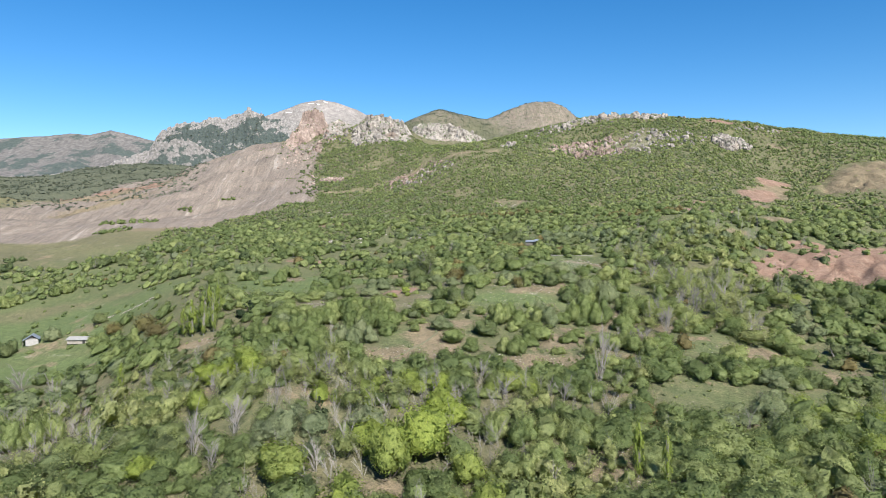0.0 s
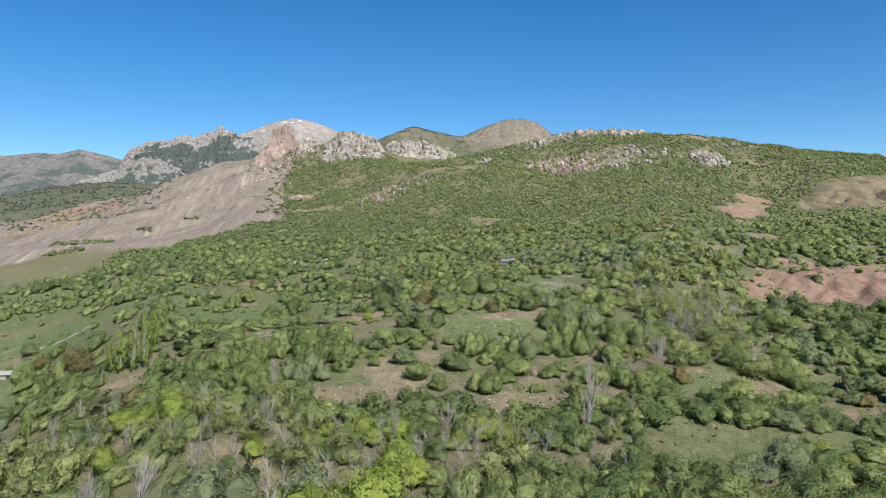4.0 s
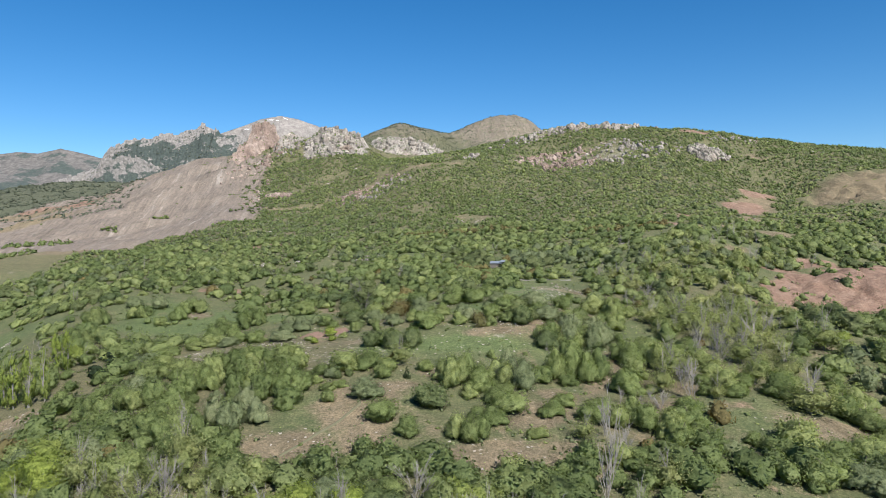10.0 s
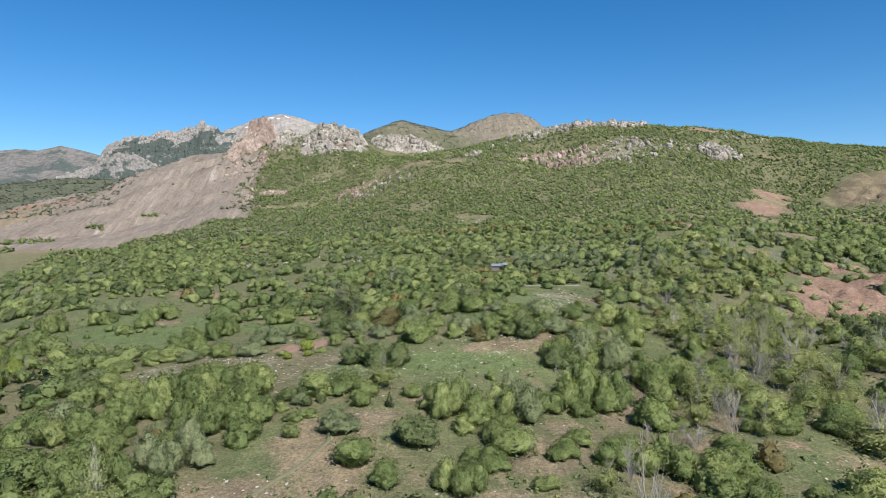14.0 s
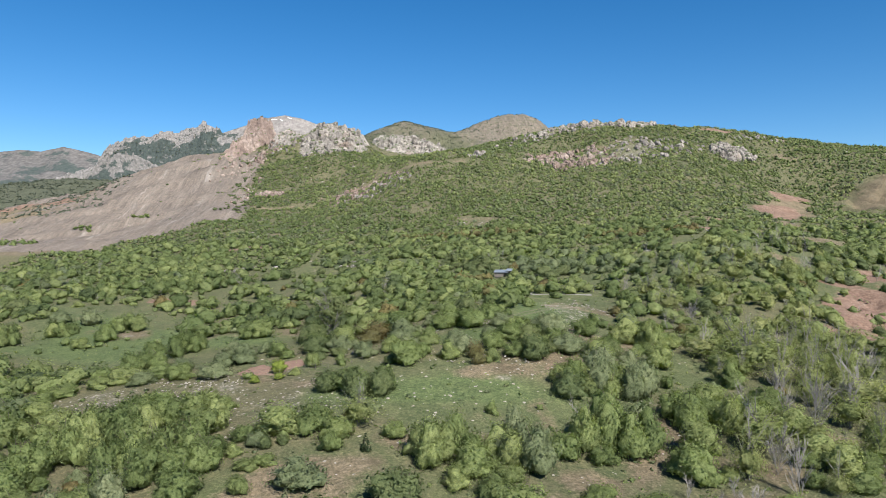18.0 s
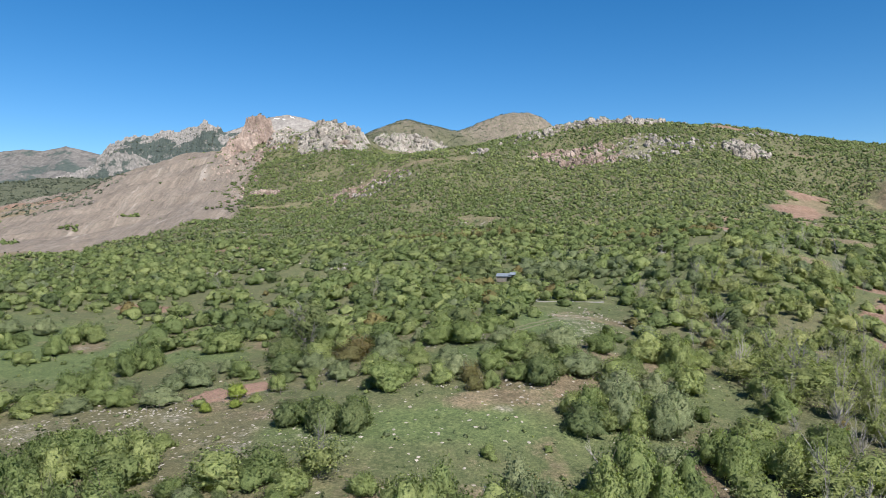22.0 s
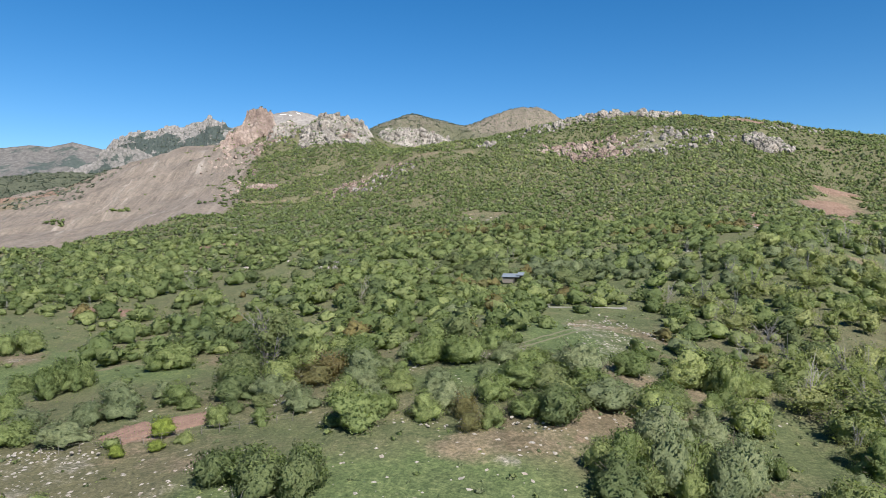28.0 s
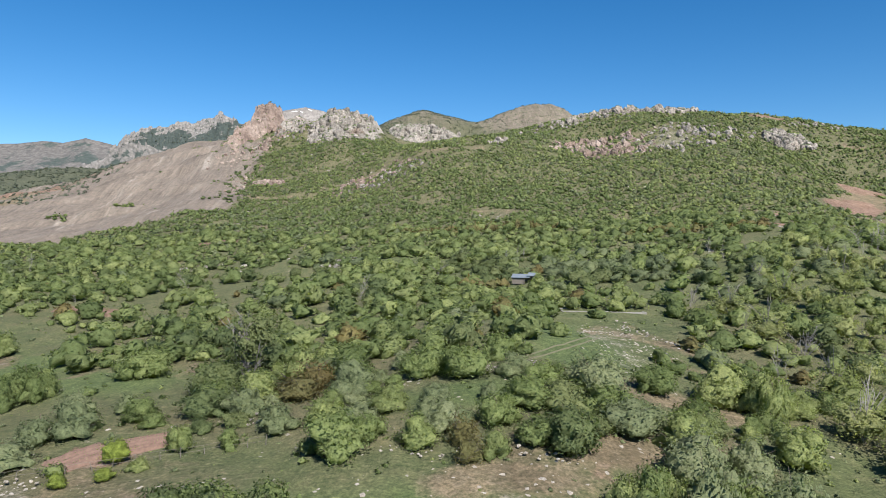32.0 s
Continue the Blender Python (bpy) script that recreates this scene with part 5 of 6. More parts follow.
RUSTY_KIND = tree_kind("reddish_bush", "bush with rusty brown and olive young leaves", MAT_LEAF_RUST, MAT_BARK, 3,
                       lambda: bushy(RNG, 1, 1, 30, 1500, 0.048, fluff=0.34, core=0.74), twigs(3, 3, 0.6))
YELLOW_KIND = tree_kind("yellow_green_tree", "tree in bright yellow-green spring leaf", MAT_LEAF_BRIGHT, MAT_BARK, 3,
                        lambda: bushy(RNG, 1, 0.9, 34, 1700, 0.048, lift=0.1, skin=ICO3, fluff=0.24), twigs(2, 3, 0.5))
CONIFER = tree_kind("conifer", "dark needled conifer with a pointed top", MAT_LEAF_DARK, MAT_BARK, 2,
                    lambda: crown(RNG, 1, 1, 36, 760, 0.08, shape="cone", core=0.8), twigs(1, 0, 0.8))
POPLAR = tree_kind("poplar", "slender yellow-green poplar with a light trunk", MAT_LEAF_BRIGHT, MAT_BARK_GREY, 3,
                   lambda: crown(RNG, 1, 0.92, 30, 1100, 0.045, lift=0.08, shape="column", core=0.6, loose=0.3), twigs(2, 4, 0.18, 0.022, 1.2, 0.1, 1.0))
WISPY_KIND = tree_kind("young_leaved_tree", "tall thinly leafed olive-green tree with pale stems", MAT_LEAF_YOUNG, MAT_BARK_GREY, 4,
                       lambda: bushy(RNG, 1, 0.88, 40, 2100, 0.036, lift=0.10, core=0.60, fluff=0.46, puff=0.14), twigs(3, 3, 0.20, 0.014, 1.1, 0.02, 0.95))
BARE_KIND = tree_kind("bare_tree", "leafless pale grey tree with fine upright branches", None, MAT_BARK_GREY, 5,
                      None, twigs(4, 3, 0.27, 0.009, 0.95, 0.28, 0.7))


DENSE = (LEAFY, SILVER, DARKER, RUSTY_KIND)


def plant(kind, places, group):
    name, label, shapes = kind
    for x, y, w, h in places:
        w = max(w, 0.68 * h) if kind in DENSE else w
        base = new(name)
        base.empty_display_size = 0.5
        base.location = (x, y, float(land(x, y)) - 0.1 - 0.05 * w)
        base.rotation_euler = (0, 0, RNG.uniform(0, 6.28))
        base.scale = (w, w, h)
        for me in shapes[RNG.randint(len(shapes))]:
            part_ob = new(me.name.split(".")[0], me)
            part_ob.parent = base
        tagged(base, label, "tree", group=group)


BIG_KIND = tree_kind("walnut_tree", "tall old tree with a pale forked trunk and thin young leaves", MAT_LEAF_DEEP, MAT_BARK_GREY, 1,
                     lambda: crown(RNG, 1, 0.72, 34, 2600, 0.036, lift=0.24, shape="round", core=0.45, loose=0.25), twigs(4, 4, 0.24, 0.03, 1.05, 0.05, 0.75))
plant(BIG_KIND, [(-39.5, 260.5, 12.0, 13.0)], "old trees")
plant(LEAFY, GREEN_ALL, "broadleaf trees on the slope")
plant(SILVER, SILVERY_ALL, "silvery shrubs")
plant(DARKER, DARK, "dark trees in the meadows")
plant(RUSTY_KIND, RUSTY, "reddish bushes")
plant(YELLOW_KIND, YELLOW, "yellow-green trees")
plant(CONIFER, CONIFERS, "conifers")
plant(POPLAR, POPLARS, "poplars")
plant(WISPY_KIND, WISPY_ALL, "young-leaved trees in the gully")
plant(BARE_KIND, BARE_TREES_ALL, "bare trees")
PLACED = np.array(GREEN_ALL + SILVERY_ALL + DARK + RUSTY + YELLOW + CONIFERS + POPLARS + WISPY_ALL + BARE_TREES_ALL)


def fill(rng, n, box, size, keep, gap=0.36):
    """Places for trees that keep clear of one another and of the single trees: rows of x, y, width."""
    x, y = scatter(rng, n, *box, keep)
    w = size(rng, len(x))
    cell, out = {}, []
    for px, py, pw, _ in PLACED:
        cell.setdefault((int(px // 10), int(py // 10)), []).append((px, py, pw * 0.38 / gap))
    for px, py, pw, _ in YELLOW:
        cell.setdefault((int(px // 10), int((py - 4) // 10)), []).append((px, py - 4, pw * 0.28 / gap))
    for a, b, c in zip(x, y, w):
        k = (int(a // 10), int(b // 10))
        if all(math.hypot(a - p, b - q) > gap * (c + r) for i in (-1, 0, 1) for j in (-1, 0, 1) for p, q, r in cell.get((k[0] + i, k[1] + j), ())):
            cell.setdefault(k, []).append((a, b, c))
            out.append((a, b, c))
    return np.array(out)


def in_view(x, y):
    """Ground that is ever looked at: a fan that opens ahead of the flight."""
    b = np.degrees(np.arctan2(x, y + 40))
    return (b > -47) & (b < 34) & (y > 85)


def gully_line(y):
    return np.interp(y, [150, 220, 300, 380], [22, 52, 78, 105])


def near_wood(x, y):
    gully = np.exp(-((x - gully_line(y)) / 22) ** 2) * (y < 390) * np.interp(y, [170, 250], [0.3, 1])
    front = np.clip((158 - y) / 15, 0, 1) * np.clip((22 - x) / 22, 0.35, 1)
    thicket = bell(x, y, -16, 265, 24, 16) + bell(x, y, -24, 302, 28, 26)
    clear = np.zeros_like(x)
    for a in MEADOWS + RED[:3] + BARE[-10:]:
        clear = np.maximum(clear, patch(x, y, *a))
    gully = np.maximum(gully, 0.75 * np.exp(-((x - gully_line(y) - 8) / 36) ** 2) * np.clip((y - 255) / 25, 0, 1) * np.clip((410 - y) / 20, 0, 1))
    gully = np.maximum(gully, 0.5 * bell(x, y, 0, 365, 60, 22) + 0.4 * bell(x, y, -20, 320, 45, 22))
    gully = np.maximum(gully, 1.3 * np.exp(-((x - np.interp(y, [240, 280, 310], [33, 41, 46])) / 8) ** 2) * np.clip((y - 242) / 6, 0, 1) * np.clip((315 - y) / 10, 0, 1))
    return np.clip(wooded(x, y) + (0.75 * gully + 0.5 * front + 0.9 * thicket) * (1 - clear), 0, 1) * in_view(x, y)


def widths(low, high):
    return lambda r, n: low + (high - low) * r.rand(n) ** 1.4


P0 = fill(RNG, 18000, (-330, 290, 85, 400), widths(2.8, 8.0), near_wood, 0.25)
P = fill(RNG, 6000, (-150, 110, 88, 166), widths(2.6, 7.8), near_wood, 0.20)
P = np.concatenate([P0[P0[:, 1] >= 166], P0[(P0[:, 1] < 166) & ((P0[:, 0] < -150) | (P0[:, 0] > 110))], P])
GX, GY, GW = P.T
ALONG = np.exp(-((GX - gully_line(GY)) / 20) ** 2) * np.interp(GY, [175, 240], [0.4, 1])
FRONT = np.clip((165 - GY) / 20, 0, 1) * np.clip((40 - GX) / 40, 0.25, 1)


def stands(size, seed, level):
    """Stands of one kind: true where a slow random field is high, with loose edges."""
    return rough(GX, GY, size, 3, seed=seed) + RNG.normal(scale=0.16, size=len(GX)) > level


KIND = np.zeros(len(P), int)
KIND[stands(30, 31, 0.36)] = 1
KIND[stands(24, 32, 0.42)] = 5
KIND[RNG.rand(len(P)) < 0.02] = 2
KIND[stands(20, 33, 0.9 - 1.0 * np.maximum(ALONG, 0.8 * FRONT))] = 3
KIND[stands(16, 34, 0.70 - 0.46 * np.maximum(ALONG, FRONT))] = 4
KIND[stands(18, 35, 0.72 - 0.30 * FRONT) & (GY < 230)] = 6
TALL = RNG.uniform(0.58, 0.85, len(P)) * GW
TALL = np.where(KIND == 3, GW * RNG.uniform(0.65, 1.0, len(P)) + 1.2, np.where(KIND == 4, GW * RNG.uniform(0.7, 1.1, len(P)) + 1.3, TALL))
ROWS = np.stack([GX, GY, GW, TALL], -1)
CLOSE = (GY > 140) & (GY < 262) & (GX > -75) & (GX < 70)
DONE = np.zeros(len(P), bool)
for k, m, kind, group in ((0, 165, LEAFY, "broadleaf trees on the slope"), (1, 60, SILVER, "silvery shrubs"), (3, 60, WISPY_KIND, "young-leaved trees in the gully"),
                          (4, 45, BARE_KIND, "bare trees"), (5, 40, DARKER, "dark trees in the meadows"), (6, 24, YELLOW_KIND, "yellow-green trees")):
    chosen = np.nonzero(CLOSE & (KIND == k))[0][:m]
    DONE[chosen] = True
    plant(kind, ROWS[chosen].tolist(), group)

LOOSE = fill(RNG, 1500, (-230, 40, 225, 420), widths(1.6, 4.2), lambda x, y: 0.22 * bell(x, y, -95, 290, 70, 60) + 0.3 * bell(x, y, -190, 300, 60, 60), 0.6)
LOOSE = np.stack([*LOOSE.T, LOOSE[:, 2] * RNG.uniform(0.5, 0.8, len(LOOSE))], -1)
FINE = [bushy(RNG, 1, 1, 32, 900, 0.058) for _ in range(8)]
BUSHES = [bushy(RNG, 1, 1, 24, 400, 0.086) for _ in range(10)]
AIRY = [bushy(RNG, 1, 0.9, 26, 440, 0.062, lift=0.06, core=0.70, fluff=0.40, puff=0.14) for _ in range(6)]
COARSE = [bushy(RNG, 1, 1, 14, 140, 0.115, core=0.90, fluff=0.14) for _ in range(10)]
STEMS = [limbs(RNG, 0.75, 0.28, 0.0065, 3, 2, 0.95, 0.28) for _ in range(6)]
NEARER = GY < 255
FRONT_ROW = GY < 150
wood("broadleaf_woods", "spring-green broadleaf trees covering the lower slope", BUSHES, ROWS[~DONE & NEARER & ~FRONT_ROW & (KIND == 0)], MAT_LEAF, RNG)
wood("front_woods", "spring-green broadleaf trees crowding the foot of the slope", FINE, ROWS[~DONE & FRONT_ROW & (KIND == 0)], MAT_LEAF, RNG)
wood("front_willows", "grey-green willows crowding the foot of the slope", FINE, ROWS[~DONE & FRONT_ROW & (KIND == 1)], MAT_LEAF_GREY, RNG)
wood("pasture_shrubs", "small green shrubs dotted over the pasture", COARSE, LOOSE, MAT_LEAF, RNG)
wood("broadleaf_scrub", "spring-green broadleaf thickets of the middle slope", COARSE, ROWS[~DONE & ~NEARER & (KIND == 0)], MAT_LEAF, RNG)
wood("willow_scrub", "grey-green shrubs mixed into the woods", COARSE, ROWS[~DONE & ~FRONT_ROW & (KIND == 1)], MAT_LEAF_GREY, RNG)
wood("rusty_scrub", "rusty brown bushes mixed into the woods", COARSE, ROWS[KIND == 2], MAT_LEAF_RUST, RNG)
wood("dark_woods", "dense dark green trees mixed into the woods", BUSHES, ROWS[~DONE & ~FRONT_ROW & (KIND == 5)], MAT_LEAF_DEEP, RNG)
wood("front_dark_woods", "dense dark green trees at the foot of the slope", FINE, ROWS[~DONE & FRONT_ROW & (KIND == 5)], MAT_LEAF_DEEP, RNG)
wood("yellow_green_woods", "bright yellow-green young trees at the wood's edge", FINE, ROWS[~DONE & (KIND == 6)], MAT_LEAF_BRIGHT, RNG)
wood("young_woods", "olive-green thinly leafed trees along the gully", AIRY, ROWS[~DONE & (KIND == 3)], MAT_LEAF_YOUNG, RNG)
STICKS = ROWS[~DONE & ((KIND == 4) | ((KIND == 3) & (GY < 300) & (RNG.rand(len(P)) < 0.25)))] * [1, 1, 1, 1.05]
wood("bare_woods", "leafless pale grey stems standing among the woods", STEMS, STICKS, MAT_BARK_GREY, RNG)

SHRUBS = [bushy(RNG, 1, 1, 9, 13, 0.30, skin=OCTA, core=1.0, puff=0.2) for _ in range(14)]
P = fill(RNG, 125000, (-330, 420, 390, 880), lambda r, n: 1.5 + 3.6 * r.rand(n) ** 1.7, lambda x, y: np.clip(wooded(x, y) * 1.25 + 0.04, 0, 1) * (wooded(x, y) > 0.04) * in_view(x, y), 0.205)
GREYER = RNG.rand(len(P)) < 0.16 + 0.2 * rough(P[:, 0], P[:, 1], 120, 3, seed=9)
S = np.stack([P[:, 0], P[:, 1], P[:, 2], P[:, 2] * RNG.uniform(0.40, 0.64, len(P))], -1)
wood("hillside_scrub", "low green scrub covering the upper slope", SHRUBS, S[~GREYER], MAT_LEAF, RNG)
wood("hillside_grey_scrub", "grey-green scrub mixed into the upper slope", SHRUBS, S[GREYER], MAT_LEAF_GREY, RNG)
P = fill(RNG, 3500, (-230, 260, 385, 480), widths(4.5, 8.5), lambda x, y: wooded(x, y) * in_view(x, y) * np.clip((485 - y) / 70, 0, 1), 0.34)
wood("lower_hill_trees", "larger green trees at the foot of the scrubby hill", COARSE, np.stack([*P.T, P[:, 2] * RNG.uniform(0.5, 0.75, len(P))], -1), MAT_LEAF, RNG)
# Scrub on the valley side, the dome, the crest and in the scree.
SPECKS = [bushy(RNG, 1, 1, 8, 5, 0.30, skin=OCTA, core=1.0, puff=0.2) for _ in range(8)]
TUFTS = [bushy(RNG, 1, 1, 9, 16, 0.26, skin=ICO1, core=0.95, puff=0.2) for _ in range(6)]
x, y = scatter(RNG, 26000, -1250, -330, 640, 1500, lambda x, y: ((x < -330 - 0.35 * (y - 640)) & (np.degrees(np.arctan2(x, y + 40)) > -46)) * np.clip(0.8 + 0.9 * rough(x, y, 70, 3), 0, 1))
w = RNG.uniform(2.6, 6.0, len(x))
wood("valley_scrub", "hazy dark green scrub on the far valley side", SPECKS, np.stack([x, y, w, w * 0.55], -1), MAT_LEAF_HAZE, RNG)
x, y = scatter(RNG, 9500, -300, 180, 1000, 1330, lambda x, y: (1.3 * bell(x, y, -164, 1165, 110, 125) + 0.22) * (1 - patch(x, y, -116, 1040, 54, 38, 8)))
w = RNG.uniform(2.0, 4.2, len(x))
wood("dome_scrub", "dark scrub on the dome behind the crags", SPECKS, np.stack([x, y, w, w * 0.6], -1), MAT_LEAF_HAZE, RNG)
x, y = scatter(RNG, 1500, -345, -100, 690, 1080, lambda x, y: np.clip(0.9 * bell(x, y, -290, 870, 30, 90, 12) + 0.8 * bell(x, y, -190, 855, 45, 60) + 0.8 * bell(x, y, -116, 1040, 60, 45) + bell(x, y, -262, 930, 30, 30), 0, 1))
w = RNG.uniform(1.8, 4.6, len(x))
wood("crag_scrub", "dark bushes in the clefts of the crags", TUFTS, np.stack([x, y, w, w * 0.7], -1), MAT_LEAF_DEEP, RNG, surface)

# Scrub on the far ridge, on its own slope, and trees along the skyline of the hill.
i, j = RNG.randint(60, 400, 2600), RNG.randint(22, 60, 2600)
spots = RIDGE[i, j] + RNG.normal(scale=2.0, size=(2600, 3)) * [1, 1, 0]
w = RNG.uniform(2.5, 5.5, 2600)
wood("ridge_scrub", "dark scrub dotted over the far ridge", SPECKS, np.stack([spots[:, 0], spots[:, 1], w, w * 0.7], -1), MAT_LEAF_HAZE, RNG, lambda x, y: spots[:, 2])
x, y = scatter(RNG, 1500, 60, 420, 740, 940, lambda x, y: 0.25 + 0.75 * np.clip(2 * rough(x, y, 30, 3, seed=51), 0, 1))
w = RNG.uniform(1.8, 4.6, len(x))
wood("crest_scrub", "dark upright bushes and small trees along the crest", TUFTS, np.stack([x, y, w, w * RNG.uniform(0.7, 1.1, len(x))], -1), MAT_LEAF_DEEP, RNG)


# Dark bushes along the broken edge between scree and slope.
y = RNG.uniform(590, 880, 230)
x = np.interp(y, [a for a, _ in SCREE_EDGE], [b for _, b in SCREE_EDGE]) + RNG.normal(scale=9, size=230) - 4
w = RNG.uniform(1.5, 4.5, 230)
wood("edge_scrub", "dark bushes along the rocky edge of the scree", TUFTS, np.stack([x, y, w, w * 0.7], -1), MAT_LEAF_DEEP, RNG)
x, y = RNG.uniform(-420, -230, 46), RNG.uniform(560, 840, 46)
w = RNG.uniform(1.2, 2.8, 46)
wood("scree_bushes", "single dark bushes dotted over the scree", TUFTS, np.stack([x, y, w, w * 0.8], -1), MAT_LEAF_DEEP, RNG)


def clump(label, cx, cy, rx, ry, n, mat):
    a, q = RNG.uniform(0, 6.28, n), np.sqrt(RNG.rand(n))
    w = RNG.uniform(3.0, 6.0, n)
    ob = wood("shrub_clump", label, SHRUBS, np.stack([cx + rx * q * np.cos(a), cy + ry * q * np.sin(a), w, w * 0.6], -1), mat, RNG)
    return tagged(ob, category="shrubs")


clump("brown half-leafless shrubs at the foot of the hill", -15, 455, 38, 5, 70, MAT_LEAF_RUST)
clump("brown half-leafless shrubs at the foot of the hill", 66, 428, 26, 7, 60, MAT_LEAF_RUST)
clump("brown hedge of half-leafless bushes by the shelter", -8, 349, 8, 2.5, 12, MAT_LEAF_RUST)
clump("green shrub clump alone on the scree", -302, 572, 6, 7, 14, MAT_LEAF)
clump("green shrub clump alone on the scree", -282, 612, 9, 7, 18, MAT_LEAF)
clump("green thicket at the foot of the scree", -312, 500, 26, 9, 60, MAT_LEAF)
clump("green thicket in the pasture below the scree", -300, 462, 18, 6, 26, MAT_LEAF)
clump("dark shrubs in the pasture", -318, 388, 12, 5, 12, MAT_LEAF_DEEP)
clump("dark shrubs on the red hill", 128, 318, 7, 6, 9, MAT_LEAF_DEEP)
clump("dark shrubs on the red hill", 160, 362, 9, 5, 9, MAT_LEAF_DEEP)
clump("green shrubs along the gullies of the red hill", 150, 330, 22, 12, 16, MAT_LEAF)
clump("green shrubs along the gullies of the red hill", 108, 300, 8, 14, 14, MAT_LEAF)
clump("green shrubs at the foot of the red hill", 118, 262, 7, 9, 8, MAT_LEAF)

# Stones in the grass and small plants between the trees.
def stone_shape(rng):
    v, f = ICO1
    v = v * rng.uniform(0.7, 1.2, (len(v), 1)) * [0.5, 0.42, 0.27]
    return v, f


STONES = [stone_shape(RNG) for _ in range(8)]


def stony(x, y):
    k = np.zeros_like(x)
    for a in STONY:
        k = np.maximum(k, patch(x, y, *a))
    for a in BARE[-18:]:
        k = np.maximum(k, 0.35 * patch(x, y, *a))
    return k + 0.17 * patch(x, y, -8, 214, 36, 16, 8) + 0.25 * patch(x, y, 4, 236, 26, 7, 10) + 0.15 * patch(x, y, -35, 236, 14, 8)


x, y = scatter(RNG, 135000, -110, 60, 110, 310, stony)
w = 0.14 + 0.75 * RNG.rand(len(x)) ** 4
wood("field_stones", "pale limestone stones strewn in the grass", STONES, np.stack([x, y, w, w], -1), MAT_STONE, RNG)["category"] = "stones"
x, y = scatter(RNG, 22000, -330, 330, 380, 800, lambda x, y: np.clip(rough(x, y, 26, 3, seed=12) - 0.20, 0, 1) * in_view(x, y) * 1.2 * (np.interp(y, [a for a, _ in SCREE_EDGE], [b for _, b in SCREE_EDGE]) < x))
w = 0.6 + 2.6 * RNG.rand(len(x)) ** 3
wood("hillside_stones", "pale rocks showing between the scrub", STONES, np.stack([x, y, w, w], -1), MAT_STONE, RNG)["category"] = "stones"
TUSSOCK = [bushy(RNG, 1, 1, 8, 10, 0.34, skin=OCTA, core=0.9, puff=0.2) for _ in range(6)]
x, y = scatter(RNG, 52000, -130, 120, 110, 330, lambda x, y: (0.10 + 0.5 * np.clip(rough(x, y, 18, 3, seed=4), 0, 1)) * in_view(x, y))
w = 0.25 + 1.3 * RNG.rand(len(x)) ** 2.6
GREENER = RNG.rand(len(x)) < 0.5
S = np.stack([x, y, w, w * 0.6], -1)
wood("low_shrubs", "knee-high grey-green shrubs and tussocks between the trees", TUSSOCK, S[~GREENER], MAT_LEAF_GREY, RNG)
wood("green_tussocks", "low green tussocks in the grass", TUSSOCK, S[GREENER], MAT_LEAF, RNG)


# ---- built things ----
def plain_mat(name, a, b, scale=4.0, rough_v=0.8, metal=0.0, bump=0.3):
    m, nt, nodes, links, bsdf = node_mat(name)
    n = noise_node(nt, scale, 6, 0.65, world_coords(nt))
    links.new(ramp_node(nt, n.outputs["Fac"], [(0.3, a), (0.7, b)]).outputs["Color"], bsdf.inputs["Base Color"])
    bsdf.inputs["Roughness"].default_value = rough_v
    bsdf.inputs["Metallic"].default_value = metal
    links.new(bump_node(nt, n.outputs["Fac"], bump, 0.05), bsdf.inputs["Normal"])
    return m


MAT_WHITEWASH = plain_mat("whitewash_wall", (0.20, 0.195, 0.185), (0.32, 0.31, 0.295), 1.5)
MAT_TIN = plain_mat("blue_grey_sheet_roof", (0.13, 0.15, 0.175), (0.20, 0.225, 0.25), 1.2, 0.5, 0.2)
MAT_SLATE = plain_mat("grey_stone_roof", (0.15, 0.15, 0.145), (0.24, 0.235, 0.225), 2.0)
MAT_WOOD = plain_mat("grey_weathered_wood", (0.08, 0.068, 0.055), (0.16, 0.14, 0.12), 6.0)
# Near-black colour that stands in for the unlit inside behind panes and the doorway.
MAT_DARK = plain_mat("dark_opening", (0.015, 0.015, 0.015), (0.03, 0.03, 0.03), 2.0)
MAT_CONCRETE = plain_mat("pale_concrete", (0.13, 0.125, 0.11), (0.22, 0.21, 0.19), 1.4)
MAT_SOIL = plain_mat("tilled_red_earth", (0.10, 0.060, 0.045), (0.165, 0.105, 0.08), 2.2, 0.95, 0.0, 0.8)
MAT_RUT = plain_mat("worn_earth_track", (0.078, 0.080, 0.042), (0.108, 0.098, 0.058), 1.1, 0.95)
MAT_WATER = plain_mat("dark_pond_water", (0.012, 0.022, 0.018), (0.025, 0.04, 0.03), 0.6, 0.08, 0.0, 0.02)


def part(name, bm, mat, parent=None, label=""):
    me = bpy.data.meshes.new(name)
    bm.to_mesh(me)
    bm.free()
    me.materials.append(mat)
    ob = new(name, me)
    if parent:
        ob.parent = parent
    if label:
        ob["label"] = label
    return ob


def box_bm(x0, x1, y0, y1, z0, z1, bevel=0.03):
    bm = bmesh.new()
    bmesh.ops.create_cube(bm, size=1.0)
    for v in bm.verts:
        v.co = Vector((x0 if v.co.x < 0 else x1, y0 if v.co.y < 0 else y1, z0 if v.co.z < 0 else z1))
    if bevel:
        bmesh.ops.bevel(bm, geom=bm.edges[:], offset=bevel, segments=1, affect="EDGES")
    return bm


